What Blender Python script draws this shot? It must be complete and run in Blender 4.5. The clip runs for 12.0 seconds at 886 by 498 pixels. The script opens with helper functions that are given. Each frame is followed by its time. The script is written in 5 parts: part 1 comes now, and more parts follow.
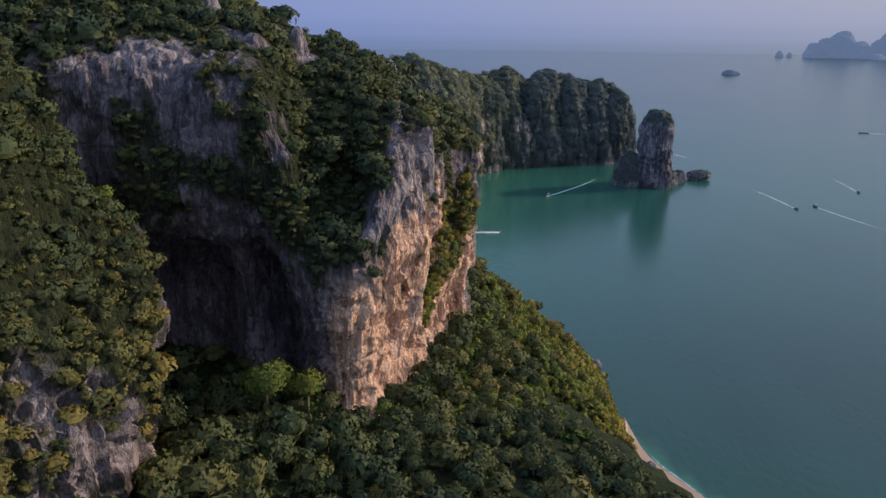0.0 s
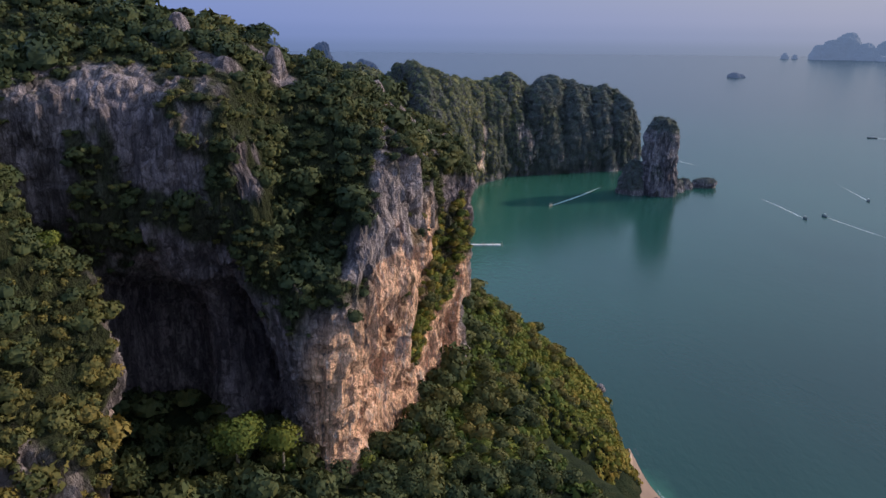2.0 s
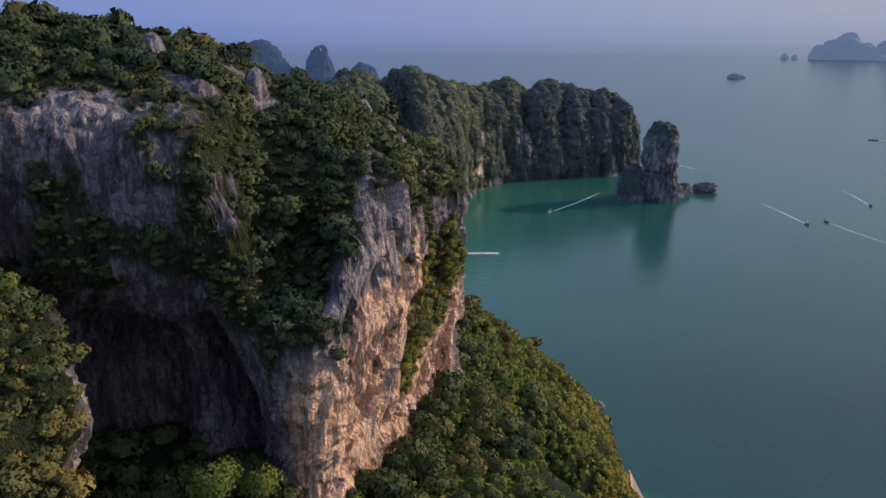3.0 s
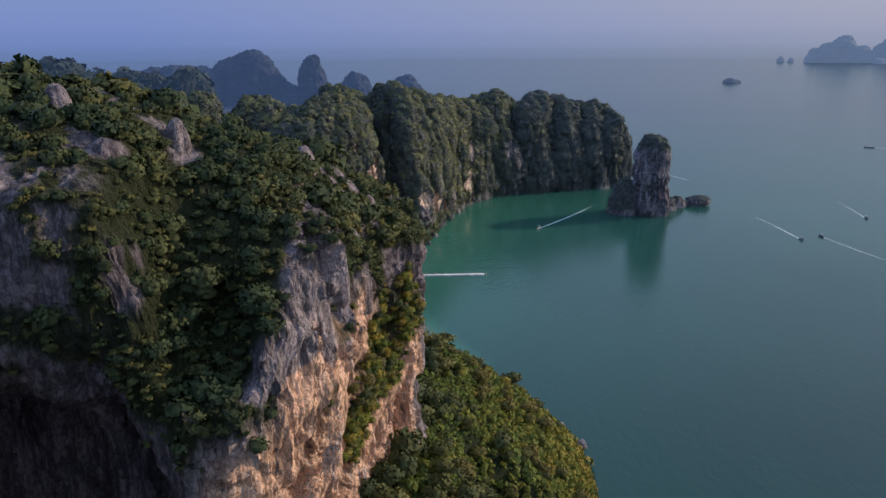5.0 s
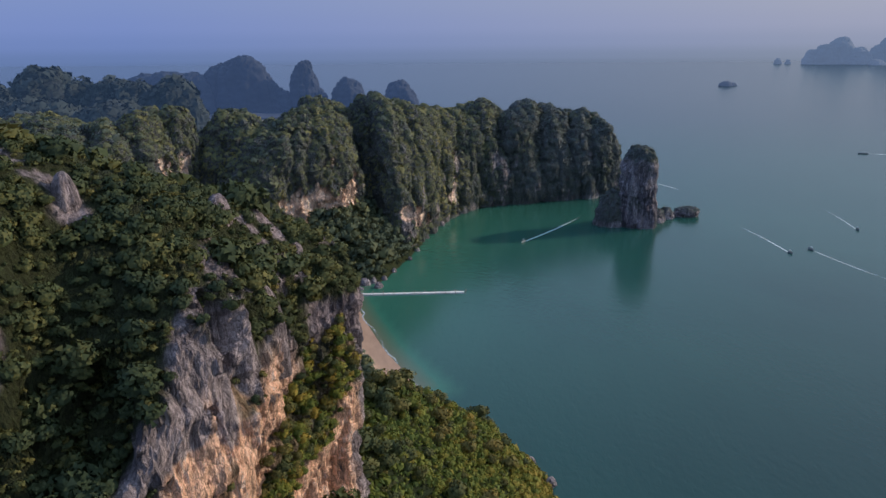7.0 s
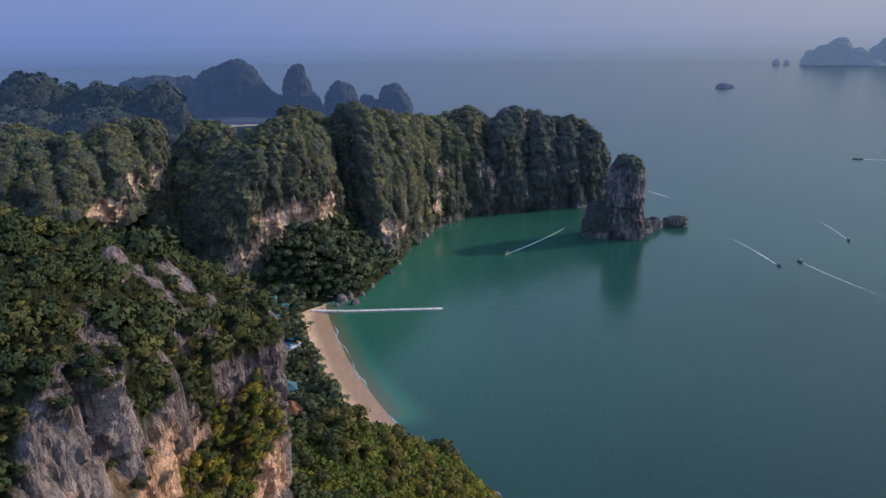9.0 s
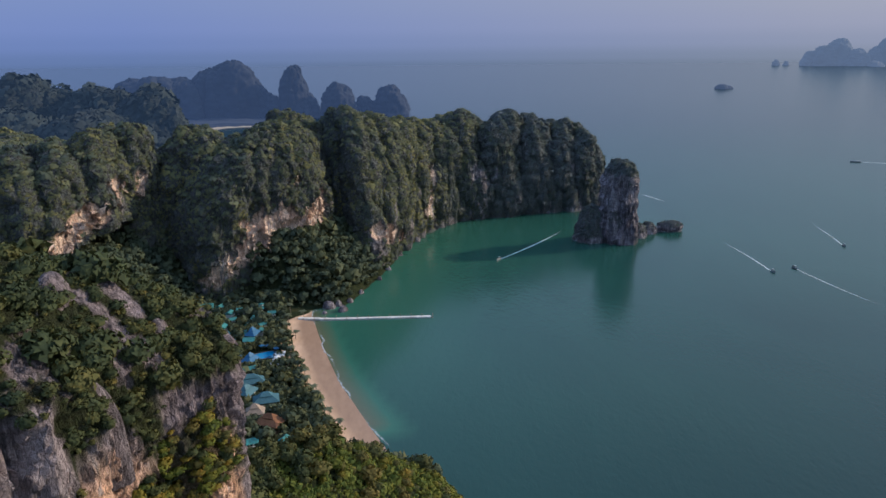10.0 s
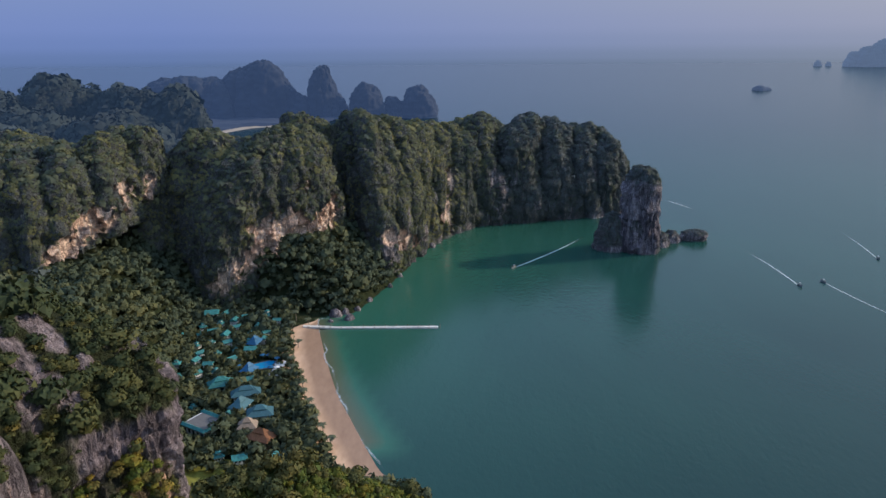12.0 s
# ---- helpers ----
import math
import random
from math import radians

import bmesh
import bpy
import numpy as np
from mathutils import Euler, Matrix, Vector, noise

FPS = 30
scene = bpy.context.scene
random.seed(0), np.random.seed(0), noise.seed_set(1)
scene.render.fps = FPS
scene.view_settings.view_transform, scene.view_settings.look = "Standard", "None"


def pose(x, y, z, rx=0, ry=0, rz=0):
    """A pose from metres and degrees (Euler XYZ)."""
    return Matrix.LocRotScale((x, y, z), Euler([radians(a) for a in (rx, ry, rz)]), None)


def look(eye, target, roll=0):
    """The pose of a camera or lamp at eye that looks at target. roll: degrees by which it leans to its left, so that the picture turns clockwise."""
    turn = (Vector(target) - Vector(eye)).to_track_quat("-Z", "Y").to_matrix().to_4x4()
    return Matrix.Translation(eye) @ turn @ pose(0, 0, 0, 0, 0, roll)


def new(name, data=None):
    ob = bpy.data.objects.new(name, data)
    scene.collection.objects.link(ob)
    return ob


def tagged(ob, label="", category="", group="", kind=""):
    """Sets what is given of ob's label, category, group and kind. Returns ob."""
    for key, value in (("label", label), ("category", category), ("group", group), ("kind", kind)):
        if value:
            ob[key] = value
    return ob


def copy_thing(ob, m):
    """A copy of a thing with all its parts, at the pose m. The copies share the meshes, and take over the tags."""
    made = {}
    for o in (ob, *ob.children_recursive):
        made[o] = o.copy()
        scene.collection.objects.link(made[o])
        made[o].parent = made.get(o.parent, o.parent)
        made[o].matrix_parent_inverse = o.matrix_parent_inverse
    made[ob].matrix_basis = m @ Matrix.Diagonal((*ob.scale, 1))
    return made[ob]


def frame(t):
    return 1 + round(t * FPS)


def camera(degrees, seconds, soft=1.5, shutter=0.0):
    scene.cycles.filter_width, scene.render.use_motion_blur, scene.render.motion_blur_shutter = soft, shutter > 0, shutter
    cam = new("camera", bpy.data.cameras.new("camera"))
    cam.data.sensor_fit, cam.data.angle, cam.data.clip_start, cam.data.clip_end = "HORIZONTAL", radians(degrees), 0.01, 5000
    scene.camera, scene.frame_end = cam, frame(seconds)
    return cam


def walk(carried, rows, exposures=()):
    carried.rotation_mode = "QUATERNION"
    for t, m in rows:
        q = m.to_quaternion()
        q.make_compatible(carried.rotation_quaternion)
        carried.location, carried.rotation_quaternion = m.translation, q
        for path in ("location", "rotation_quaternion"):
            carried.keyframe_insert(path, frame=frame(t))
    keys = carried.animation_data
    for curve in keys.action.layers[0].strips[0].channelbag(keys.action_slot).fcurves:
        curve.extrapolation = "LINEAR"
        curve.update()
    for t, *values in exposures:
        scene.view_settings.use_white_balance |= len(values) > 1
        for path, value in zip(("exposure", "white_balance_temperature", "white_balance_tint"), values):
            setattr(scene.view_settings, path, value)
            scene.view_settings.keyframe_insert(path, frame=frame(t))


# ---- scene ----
cam = camera(64.0, 12.0, soft=1.5)
# seconds, place, turn of the camera
PATH = [
    (0.0, -0.00, 0.00, 122.78, 72.955, -0.719, 0.220),
    (0.5, 0.58, 2.54, 122.80, 72.993, -0.723, 0.336),
    (1.0, 1.21, 5.39, 123.16, 73.033, -0.679, 0.394),
    (1.5, 2.01, 8.57, 124.40, 73.083, -0.598, 0.472),
    (2.0, 2.73, 11.79, 125.92, 73.132, -0.559, 0.549),
    (2.5, 3.54, 15.17, 127.37, 73.166, -0.466, 0.555),
    (3.0, 4.65, 18.75, 128.92, 73.217, -0.289, 0.518),
    (5.0, 13.63, 32.61, 134.98, 73.607, 0.184, 0.305),
    (5.5, 16.67, 35.85, 136.34, 73.686, 0.323, 0.277),
    (6.0, 19.55, 39.09, 137.72, 73.726, 0.345, 0.233),
    (6.5, 22.80, 42.20, 139.20, 73.747, 0.388, 0.225),
    (7.0, 25.92, 45.07, 140.71, 73.765, 0.405, 0.200),
    (7.5, 29.22, 48.40, 141.94, 73.788, 0.395, 0.213),
    (9.5, 42.03, 60.40, 147.25, 73.797, 0.546, 0.185),
    (10.0, 45.25, 63.65, 148.12, 73.806, 0.466, 0.203),
    (10.5, 48.39, 66.73, 148.60, 73.813, 0.463, 0.386),
    (11.0, 51.59, 69.61, 149.14, 73.800, 0.436, 1.040),
    (11.5, 54.77, 72.47, 149.85, 73.766, 0.423, 1.887),
    (12.0, 58.12, 75.40, 150.30, 73.762, 0.372, 2.957),
]
walk(cam, [(t, pose(x, y, z, rx, ry, rz)) for t, x, y, z, rx, ry, rz in PATH], [(0.0, 0.10, 6250, 12), (3.0, 0.06, 6250, 12), (7.0, 0.0, 6200, 10), (12.0, -0.04, 6150, 9)])

# ---------------------------------------------------------------- sky and sun
SUN_AZ = math.atan2(0.945, 0.327)      # clockwise from +y
SUN_EL = radians(25.0)
sun_data = bpy.data.lights.new("sun", "SUN")
sun_data.energy, sun_data.angle, sun_data.color = 3.7, radians(0.8), (1.0, 0.80, 0.60)
sun = new("sun", sun_data)
sun.matrix_world = look((0, 0, 0), (-math.sin(SUN_AZ) * math.cos(SUN_EL), -math.cos(SUN_AZ) * math.cos(SUN_EL), -math.sin(SUN_EL)))

world = bpy.data.worlds.new("world")
scene.world = world
world.use_nodes = True
wn, wl = world.node_tree.nodes, world.node_tree.links
wn.clear()
w_out = wn.new("ShaderNodeOutputWorld")
w_bg = wn.new("ShaderNodeBackground")
w_sky = wn.new("ShaderNodeTexSky")
w_sky.sky_type, w_sky.sun_disc = "NISHITA", False
w_sky.sun_elevation, w_sky.sun_rotation = SUN_EL, SUN_AZ
w_sky.air_density, w_sky.dust_density, w_sky.ozone_density = 1.4, 3.0, 2.0
w_tc = wn.new("ShaderNodeTexCoord")
w_sep = wn.new("ShaderNodeSeparateXYZ")
wl.new(w_tc.outputs["Generated"], w_sep.inputs[0])
# humid haze: a lilac-blue band along the horizon, clearer blue above
w_map = wn.new("ShaderNodeMapRange")
w_map.inputs["From Min"].default_value, w_map.inputs["From Max"].default_value = -0.06, 0.5
wl.new(w_sep.outputs["Z"], w_map.inputs["Value"])
w_ramp = wn.new("ShaderNodeValToRGB")
w_ramp.color_ramp.interpolation = "EASE"
HAZE = ((0.0, (0.128, 0.178, 0.285)), (0.052, (0.138, 0.190, 0.30)), (0.075, (0.172, 0.228, 0.375)), (0.107, (0.210, 0.266, 0.45)), (0.145, (0.235, 0.288, 0.485)),
        (0.21, (0.245, 0.297, 0.48)), (0.32, (0.19, 0.27, 0.46)), (0.55, (0.29, 0.41, 0.66)), (1.0, (0.43, 0.57, 0.86)))
while len(w_ramp.color_ramp.elements) < len(HAZE):
    w_ramp.color_ramp.elements.new(0.5)
for e, (at, c) in zip(w_ramp.color_ramp.elements, HAZE):
    e.position, e.color = at, (*c, 1)
wl.new(w_map.outputs[0], w_ramp.inputs[0])
# paler and warmer towards the sun's side, bluer away from it
w_side = wn.new("ShaderNodeMapRange")
w_side.inputs["From Min"].default_value, w_side.inputs["From Max"].default_value = -0.40, 0.45
wl.new(w_sep.outputs["X"], w_side.inputs["Value"])
w_tone = wn.new("ShaderNodeMix")
w_tone.data_type = "RGBA"
w_tone.inputs["A"].default_value, w_tone.inputs["B"].default_value = (0.78, 0.88, 1.06, 1), (1.24, 1.12, 0.93, 1)
wl.new(w_side.outputs[0], w_tone.inputs["Factor"])
w_warm = wn.new("ShaderNodeMix")
w_warm.data_type, w_warm.blend_type = "RGBA", "MULTIPLY"
w_warm.inputs["Factor"].default_value = 1.0
wl.new(w_tone.outputs["Result"], w_warm.inputs["B"])
wl.new(w_ramp.outputs[0], w_warm.inputs["A"])
w_mix = wn.new("ShaderNodeMix")
w_mix.data_type, w_mix.blend_type = "RGBA", "ADD"
w_mix.inputs["Factor"].default_value = 0.012
wl.new(w_warm.outputs["Result"], w_mix.inputs["A"])
wl.new(w_sky.outputs[0], w_mix.inputs["B"])
wl.new(w_mix.outputs["Result"], w_bg.inputs["Color"])
w_bg.inputs["Strength"].default_value = 1.0
wl.new(w_bg.outputs[0], w_out.inputs[0])

# ---------------------------------------------------------------- materials
def mat_base(name, rough=0.85, spec=0.3):
    m = bpy.data.materials.new(name)
    m.use_nodes = True
    nt = m.node_tree
    p = nt.nodes["Principled BSDF"]
    p.inputs["Roughness"].default_value = rough
    p.inputs["Specular IOR Level"].default_value = spec
    return m, nt, p


def nd(nt, kind, **values):
    n = nt.nodes.new(kind)
    for k, v in values.items():
        if k in n.inputs:
            n.inputs[k].default_value = v
    return n


def ramp_node(nt, fac, stops, ease="LINEAR"):
    r = nt.nodes.new("ShaderNodeValToRGB")
    r.color_ramp.interpolation = ease
    while len(r.color_ramp.elements) < len(stops):
        r.color_ramp.elements.new(0.5)
    for e, (at, c) in zip(r.color_ramp.elements, stops):
        e.position, e.color = at, (*c, 1) if len(c) == 3 else c
    nt.links.new(fac, r.inputs[0])
    return r.outputs[0]


def mixed(nt, fac, a, b, how="MIX"):
    n = nt.nodes.new("ShaderNodeMix")
    n.data_type, n.blend_type = "RGBA", how
    for slot, v in (("Factor", fac), ("A", a), ("B", b)):
        if isinstance(v, (int, float, tuple)):
            n.inputs[slot].default_value = (*v, 1) if isinstance(v, tuple) and len(v) == 3 else v
        else:
            nt.links.new(v, n.inputs[slot])
    return n.outputs["Result"]


def place_of(nt, sx=1.0, sy=1.0, sz=1.0):
    """World position, stretched."""
    g = nt.nodes.new("ShaderNodeNewGeometry")
    m = nt.nodes.new("ShaderNodeMapping")
    m.inputs["Scale"].default_value = (sx, sy, sz)
    nt.links.new(g.outputs["Position"], m.inputs["Vector"])
    return m.outputs[0]


def noise_of(nt, vec, scale, detail=4.0, rough=0.55, distort=0.0):
    n = nd(nt, "ShaderNodeTexNoise", Scale=scale, Detail=detail, Roughness=rough, Distortion=distort)
    nt.links.new(vec, n.inputs["Vector"])
    return n.outputs["Fac"]


def bump_to(nt, p, height, strength, distance):
    b = nd(nt, "ShaderNodeBump", Strength=strength, Distance=distance)
    nt.links.new(height, b.inputs["Height"])
    nt.links.new(b.outputs[0], p.inputs["Normal"])


def attr(nt, name):
    a = nt.nodes.new("ShaderNodeAttribute")
    a.attribute_name = name
    return a.outputs["Fac"]


def math_node(nt, how, a, b, c=None):
    n = nt.nodes.new("ShaderNodeMath")
    n.operation = how
    for k, v in enumerate((a, b, c)):
        if isinstance(v, (int, float)):
            n.inputs[k].default_value = v
        elif v is not None:
            nt.links.new(v, n.inputs[k])
    return n.outputs[0]


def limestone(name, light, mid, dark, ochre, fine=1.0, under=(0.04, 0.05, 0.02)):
    """Weathered limestone: fractured blocks, vertical stains, black algal lines, ochre where the attribute 'ochre' says
    so, extra darkening by another.
    """
    m, nt, p = mat_base(name, 0.9, 0.2)
    streak = noise_of(nt, place_of(nt, 0.8 * fine, 0.8 * fine, 0.09 * fine), 1.0, 9, 0.72, 0.4)
    band = noise_of(nt, place_of(nt, 0.16 * fine, 0.16 * fine, 0.05 * fine), 1.0, 5, 0.6)
    patch = noise_of(nt, place_of(nt, 0.13 * fine, 0.13 * fine, 0.06 * fine), 1.0, 5, 0.65)
    grain = noise_of(nt, place_of(nt, fine, fine, 0.6 * fine), 2.4, 10, 0.8)
    warp = nt.nodes.new("ShaderNodeTexNoise")
    warp.inputs["Scale"].default_value, warp.inputs["Detail"].default_value = 0.9, 3
    nt.links.new(place_of(nt, fine, fine, 0.6 * fine), warp.inputs["Vector"])
    bent = nt.nodes.new("ShaderNodeVectorMath")
    bent.operation = "MULTIPLY_ADD"
    nt.links.new(warp.outputs["Color"], bent.inputs[0])
    bent.inputs[1].default_value = (1.6, 1.6, 1.6)
    nt.links.new(place_of(nt, 0.9 * fine, 0.9 * fine, 0.34 * fine), bent.inputs[2])
    block = nd(nt, "ShaderNodeTexVoronoi", Scale=1.0)
    crack = nd(nt, "ShaderNodeTexVoronoi", Scale=1.0)
    crack.feature = "DISTANCE_TO_EDGE"
    for v in (block, crack):
        nt.links.new(bent.outputs[0], v.inputs["Vector"])
    sep = nt.nodes.new("ShaderNodeSeparateColor")
    nt.links.new(block.outputs["Color"], sep.inputs[0])
    tone = math_node(nt, "MULTIPLY_ADD", band, 0.7, math_node(nt, "MULTIPLY_ADD", streak, 1.0, -0.31))
    tone = math_node(nt, "MULTIPLY_ADD", math_node(nt, "SUBTRACT", sep.outputs[0], 0.5), 0.12, tone)
    col = ramp_node(nt, tone, ((0.34, dark), (0.44, tuple(0.7 * c for c in mid)), (0.52, mid), (0.62, light), (0.70, tuple(1.25 * c for c in light)), (0.78, mid)))
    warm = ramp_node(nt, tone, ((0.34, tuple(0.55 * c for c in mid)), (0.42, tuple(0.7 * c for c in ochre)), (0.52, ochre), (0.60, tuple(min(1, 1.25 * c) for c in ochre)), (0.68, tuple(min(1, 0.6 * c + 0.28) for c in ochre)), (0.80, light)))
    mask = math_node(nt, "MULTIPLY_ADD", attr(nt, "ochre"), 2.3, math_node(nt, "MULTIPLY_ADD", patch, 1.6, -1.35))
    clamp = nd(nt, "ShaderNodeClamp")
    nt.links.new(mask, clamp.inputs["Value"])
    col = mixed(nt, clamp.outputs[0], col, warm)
    # extra darkening: painted shade on the big cliff, plain darker rock elsewhere
    col = mixed(nt, attr(nt, "dark_tone"), col, mixed(nt, 1.0, col, (0.62, 0.61, 0.66), "MULTIPLY"))
    # undergrowth below the cover, dark by default so gaps between crowns look shaded
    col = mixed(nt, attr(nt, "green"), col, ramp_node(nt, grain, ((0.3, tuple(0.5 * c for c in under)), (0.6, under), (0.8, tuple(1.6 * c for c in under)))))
    spots = ramp_node(nt, grain, ((0.34, (0.6, 0.59, 0.6)), (0.47, (0.98, 0.95, 0.95)), (0.66, (1.3, 1.28, 1.25))))
    col = mixed(nt, 0.9, col, spots, "MULTIPLY")
    lines = ramp_node(nt, crack.outputs["Distance"], ((0.0, (0.4, 0.38, 0.38)), (0.05, (0.85, 0.85, 0.85)), (0.12, (1, 1, 1))))
    col = mixed(nt, 0.75, col, lines, "MULTIPLY")
    nt.links.new(col, p.inputs["Base Color"])
    deep = nd(nt, "ShaderNodeMapRange")
    deep.inputs["From Max"].default_value = 0.16
    nt.links.new(crack.outputs["Distance"], deep.inputs["Value"])
    high = math_node(nt, "MULTIPLY_ADD", deep.outputs[0], 0.35, math_node(nt, "MULTIPLY", grain, 1.3))
    high = math_node(nt, "MULTIPLY_ADD", sep.outputs[1], 0.55, high)
    high = math_node(nt, "ADD", high, streak)
    bump_to(nt, p, high, 0.85, 0.8 / fine)
    return m


def foliage(name, stops, thin=0.18, speckle=0.30):
    """Leaves: tint by tree (attribute 'tint') and by leaf bunch (island)."""
    m, nt, p = mat_base(name, 0.7, 0.15)
    g = nt.nodes.new("ShaderNodeNewGeometry")
    a = nt.nodes.new("ShaderNodeMath")
    a.operation = "MULTIPLY_ADD"
    nt.links.new(g.outputs["Random Per Island"], a.inputs[0])
    a.inputs[1].default_value = speckle
    nt.links.new(attr(nt, "tint"), a.inputs[2])
    col = ramp_node(nt, a.outputs[0], stops)
    patch = noise_of(nt, place_of(nt), 0.9, 3, 0.6)
    col = mixed(nt, min(0.7, 3 * speckle), col, ramp_node(nt, patch, ((0.3, (0.55, 0.6, 0.55)), (0.7, (1.25, 1.2, 1.1)))), "MULTIPLY")
    nt.links.new(col, p.inputs["Base Color"])
    t = nt.nodes.new("ShaderNodeBsdfTranslucent")
    nt.links.new(col, t.inputs["Color"])
    s = nt.nodes.new("ShaderNodeMixShader")
    s.inputs[0].default_value = thin
    nt.links.new(p.outputs[0], s.inputs[1])
    nt.links.new(t.outputs[0], s.inputs[2])
    nt.links.new(s.outputs[0], nt.nodes["Material Output"].inputs["Surface"])
    return m


def plain(name, color, rough=0.7, vary=0.25, scale=1.5, metal=0.0, bump=0.0):
    m, nt, p = mat_base(name, rough, 0.35)
    n = noise_of(nt, place_of(nt), scale, 5, 0.6)
    col = ramp_node(nt, n, ((0.3, tuple(c * (1 - vary) for c in color)), (0.7, tuple(min(1, c * (1 + vary)) for c in color))))
    r = nt.nodes.new("ShaderNodeObjectInfo")
    k = nd(nt, "ShaderNodeMapRange")
    k.inputs["To Min"].default_value, k.inputs["To Max"].default_value = 0.82, 1.15
    nt.links.new(r.outputs["Random"], k.inputs["Value"])
    col = mixed(nt, 1.0, col, k.outputs[0], "MULTIPLY")
    nt.links.new(col, p.inputs["Base Color"])
    p.inputs["Metallic"].default_value = metal
    if bump:
        bump_to(nt, p, n, 0.6, bump)
    return m


ROCK = limestone("limestone_grey", (0.40, 0.345, 0.35), (0.235, 0.205, 0.215), (0.115, 0.102, 0.112), (0.80, 0.51, 0.345))
# the headland's last colour, under its cover, is greyed blue as painted haze
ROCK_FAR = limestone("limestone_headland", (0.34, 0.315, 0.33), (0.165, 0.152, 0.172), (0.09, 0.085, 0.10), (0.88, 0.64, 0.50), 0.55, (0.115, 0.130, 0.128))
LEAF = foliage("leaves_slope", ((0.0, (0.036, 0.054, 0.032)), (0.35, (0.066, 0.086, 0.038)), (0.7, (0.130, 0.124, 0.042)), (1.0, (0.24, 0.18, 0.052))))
# yellow-green plants, and the painted sunlit look of the seaward slope
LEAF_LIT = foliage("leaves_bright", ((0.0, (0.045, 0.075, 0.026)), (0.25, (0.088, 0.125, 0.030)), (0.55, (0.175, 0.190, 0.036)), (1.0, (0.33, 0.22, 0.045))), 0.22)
# blue-grey low end of this ramp is distance haze painted into the leaves
LEAF_FAR = foliage("leaves_headland_haze", ((0.0, (0.135, 0.158, 0.178)), (0.28, (0.094, 0.120, 0.106)), (0.5, (0.130, 0.152, 0.098)), (0.75, (0.215, 0.215, 0.095)), (1.0, (0.33, 0.275, 0.11))), 0.28, 0.12)
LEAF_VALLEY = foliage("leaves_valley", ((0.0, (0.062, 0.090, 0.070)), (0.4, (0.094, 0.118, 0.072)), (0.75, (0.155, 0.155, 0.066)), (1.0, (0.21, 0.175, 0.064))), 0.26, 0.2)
BARK = plain("bark", (0.22, 0.18, 0.14), 0.9, 0.4, 3.0, bump=0.05)


def soil_material():
    m, nt, p = mat_base("forest_floor", 0.95, 0.1)
    n = noise_of(nt, place_of(nt), 0.25, 6, 0.65)
    # floor colours halved so the shade between crowns is painted in
    nt.links.new(ramp_node(nt, n, ((0.3, (0.012, 0.019, 0.010)), (0.5, (0.023, 0.032, 0.014)), (0.72, (0.050, 0.050, 0.022)))), p.inputs["Base Color"])
    bump_to(nt, p, noise_of(nt, place_of(nt), 0.9, 5, 0.7), 1.0, 0.8)
    return m


def sand_material():
    m, nt, p = mat_base("beach_sand", 0.85, 0.25)
    n = noise_of(nt, place_of(nt, 0.35, 0.12, 1), 1.0, 5, 0.6)
    dry = ramp_node(nt, n, ((0.3, (0.50, 0.33, 0.22)), (0.7, (0.64, 0.45, 0.31))))
    wet = ramp_node(nt, n, ((0.3, (0.28, 0.18, 0.12)), (0.7, (0.36, 0.24, 0.16))))
    edge = nd(nt, "ShaderNodeMapRange")
    edge.inputs["From Min"].default_value, edge.inputs["From Max"].default_value = 0.35, 0.62
    nt.links.new(attr(nt, "dry"), edge.inputs["Value"])
    nt.links.new(mixed(nt, edge.outputs[0], wet, dry), p.inputs["Base Color"])
    rr = nd(nt, "ShaderNodeMapRange")
    rr.inputs["To Min"].default_value, rr.inputs["To Max"].default_value = 0.4, 0.9
    nt.links.new(edge.outputs[0], rr.inputs["Value"])
    nt.links.new(rr.outputs[0], p.inputs["Roughness"])
    bump_to(nt, p, noise_of(nt, place_of(nt), 1.2, 4, 0.6), 0.3, 0.1)
    return m


def sea_material():
    """Turbid tropical sea: green over the shallows and lighter up the bay by attribute, teal further out."""
    m, nt, p = mat_base("sea_water", 0.17, 0.5)
    p.inputs["IOR"].default_value = 1.33
    drift = noise_of(nt, place_of(nt, 0.010, 0.004, 1), 1.0, 4, 0.6, 1.0)
    deep = ramp_node(nt, drift, ((0.3, (0.004, 0.025, 0.031)), (0.7, (0.006, 0.032, 0.038))))
    bay = ramp_node(nt, drift, ((0.3, (0.030, 0.120, 0.082)), (0.7, (0.040, 0.146, 0.096))))
    far = nd(nt, "ShaderNodeMapRange")
    far.inputs["From Max"].default_value = 0.62
    nt.links.new(attr(nt, "water_tone"), far.inputs["Value"])
    col = mixed(nt, far.outputs[0], deep, bay)
    sandy = nd(nt, "ShaderNodeMapRange")
    sandy.inputs["From Min"].default_value, sandy.inputs["From Max"].default_value = 0.62, 1.0
    nt.links.new(attr(nt, "water_tone"), sandy.inputs["Value"])
    col = mixed(nt, sandy.outputs[0], col, (0.115, 0.115, 0.068))
    nt.links.new(col, p.inputs["Base Color"])
    w1 = noise_of(nt, place_of(nt, 0.35, 0.20, 1), 1.0, 4, 0.6, 0.3)
    w2 = noise_of(nt, place_of(nt, 0.05, 0.03, 1), 1.0, 3, 0.5)
    mul = nt.nodes.new("ShaderNodeMath")
    mul.operation = "MULTIPLY"
    nt.links.new(w1, mul.inputs[0])
    nt.links.new(w2, mul.inputs[1])
    bump_to(nt, p, mul.outputs[0], 0.42, 0.6)
    return m


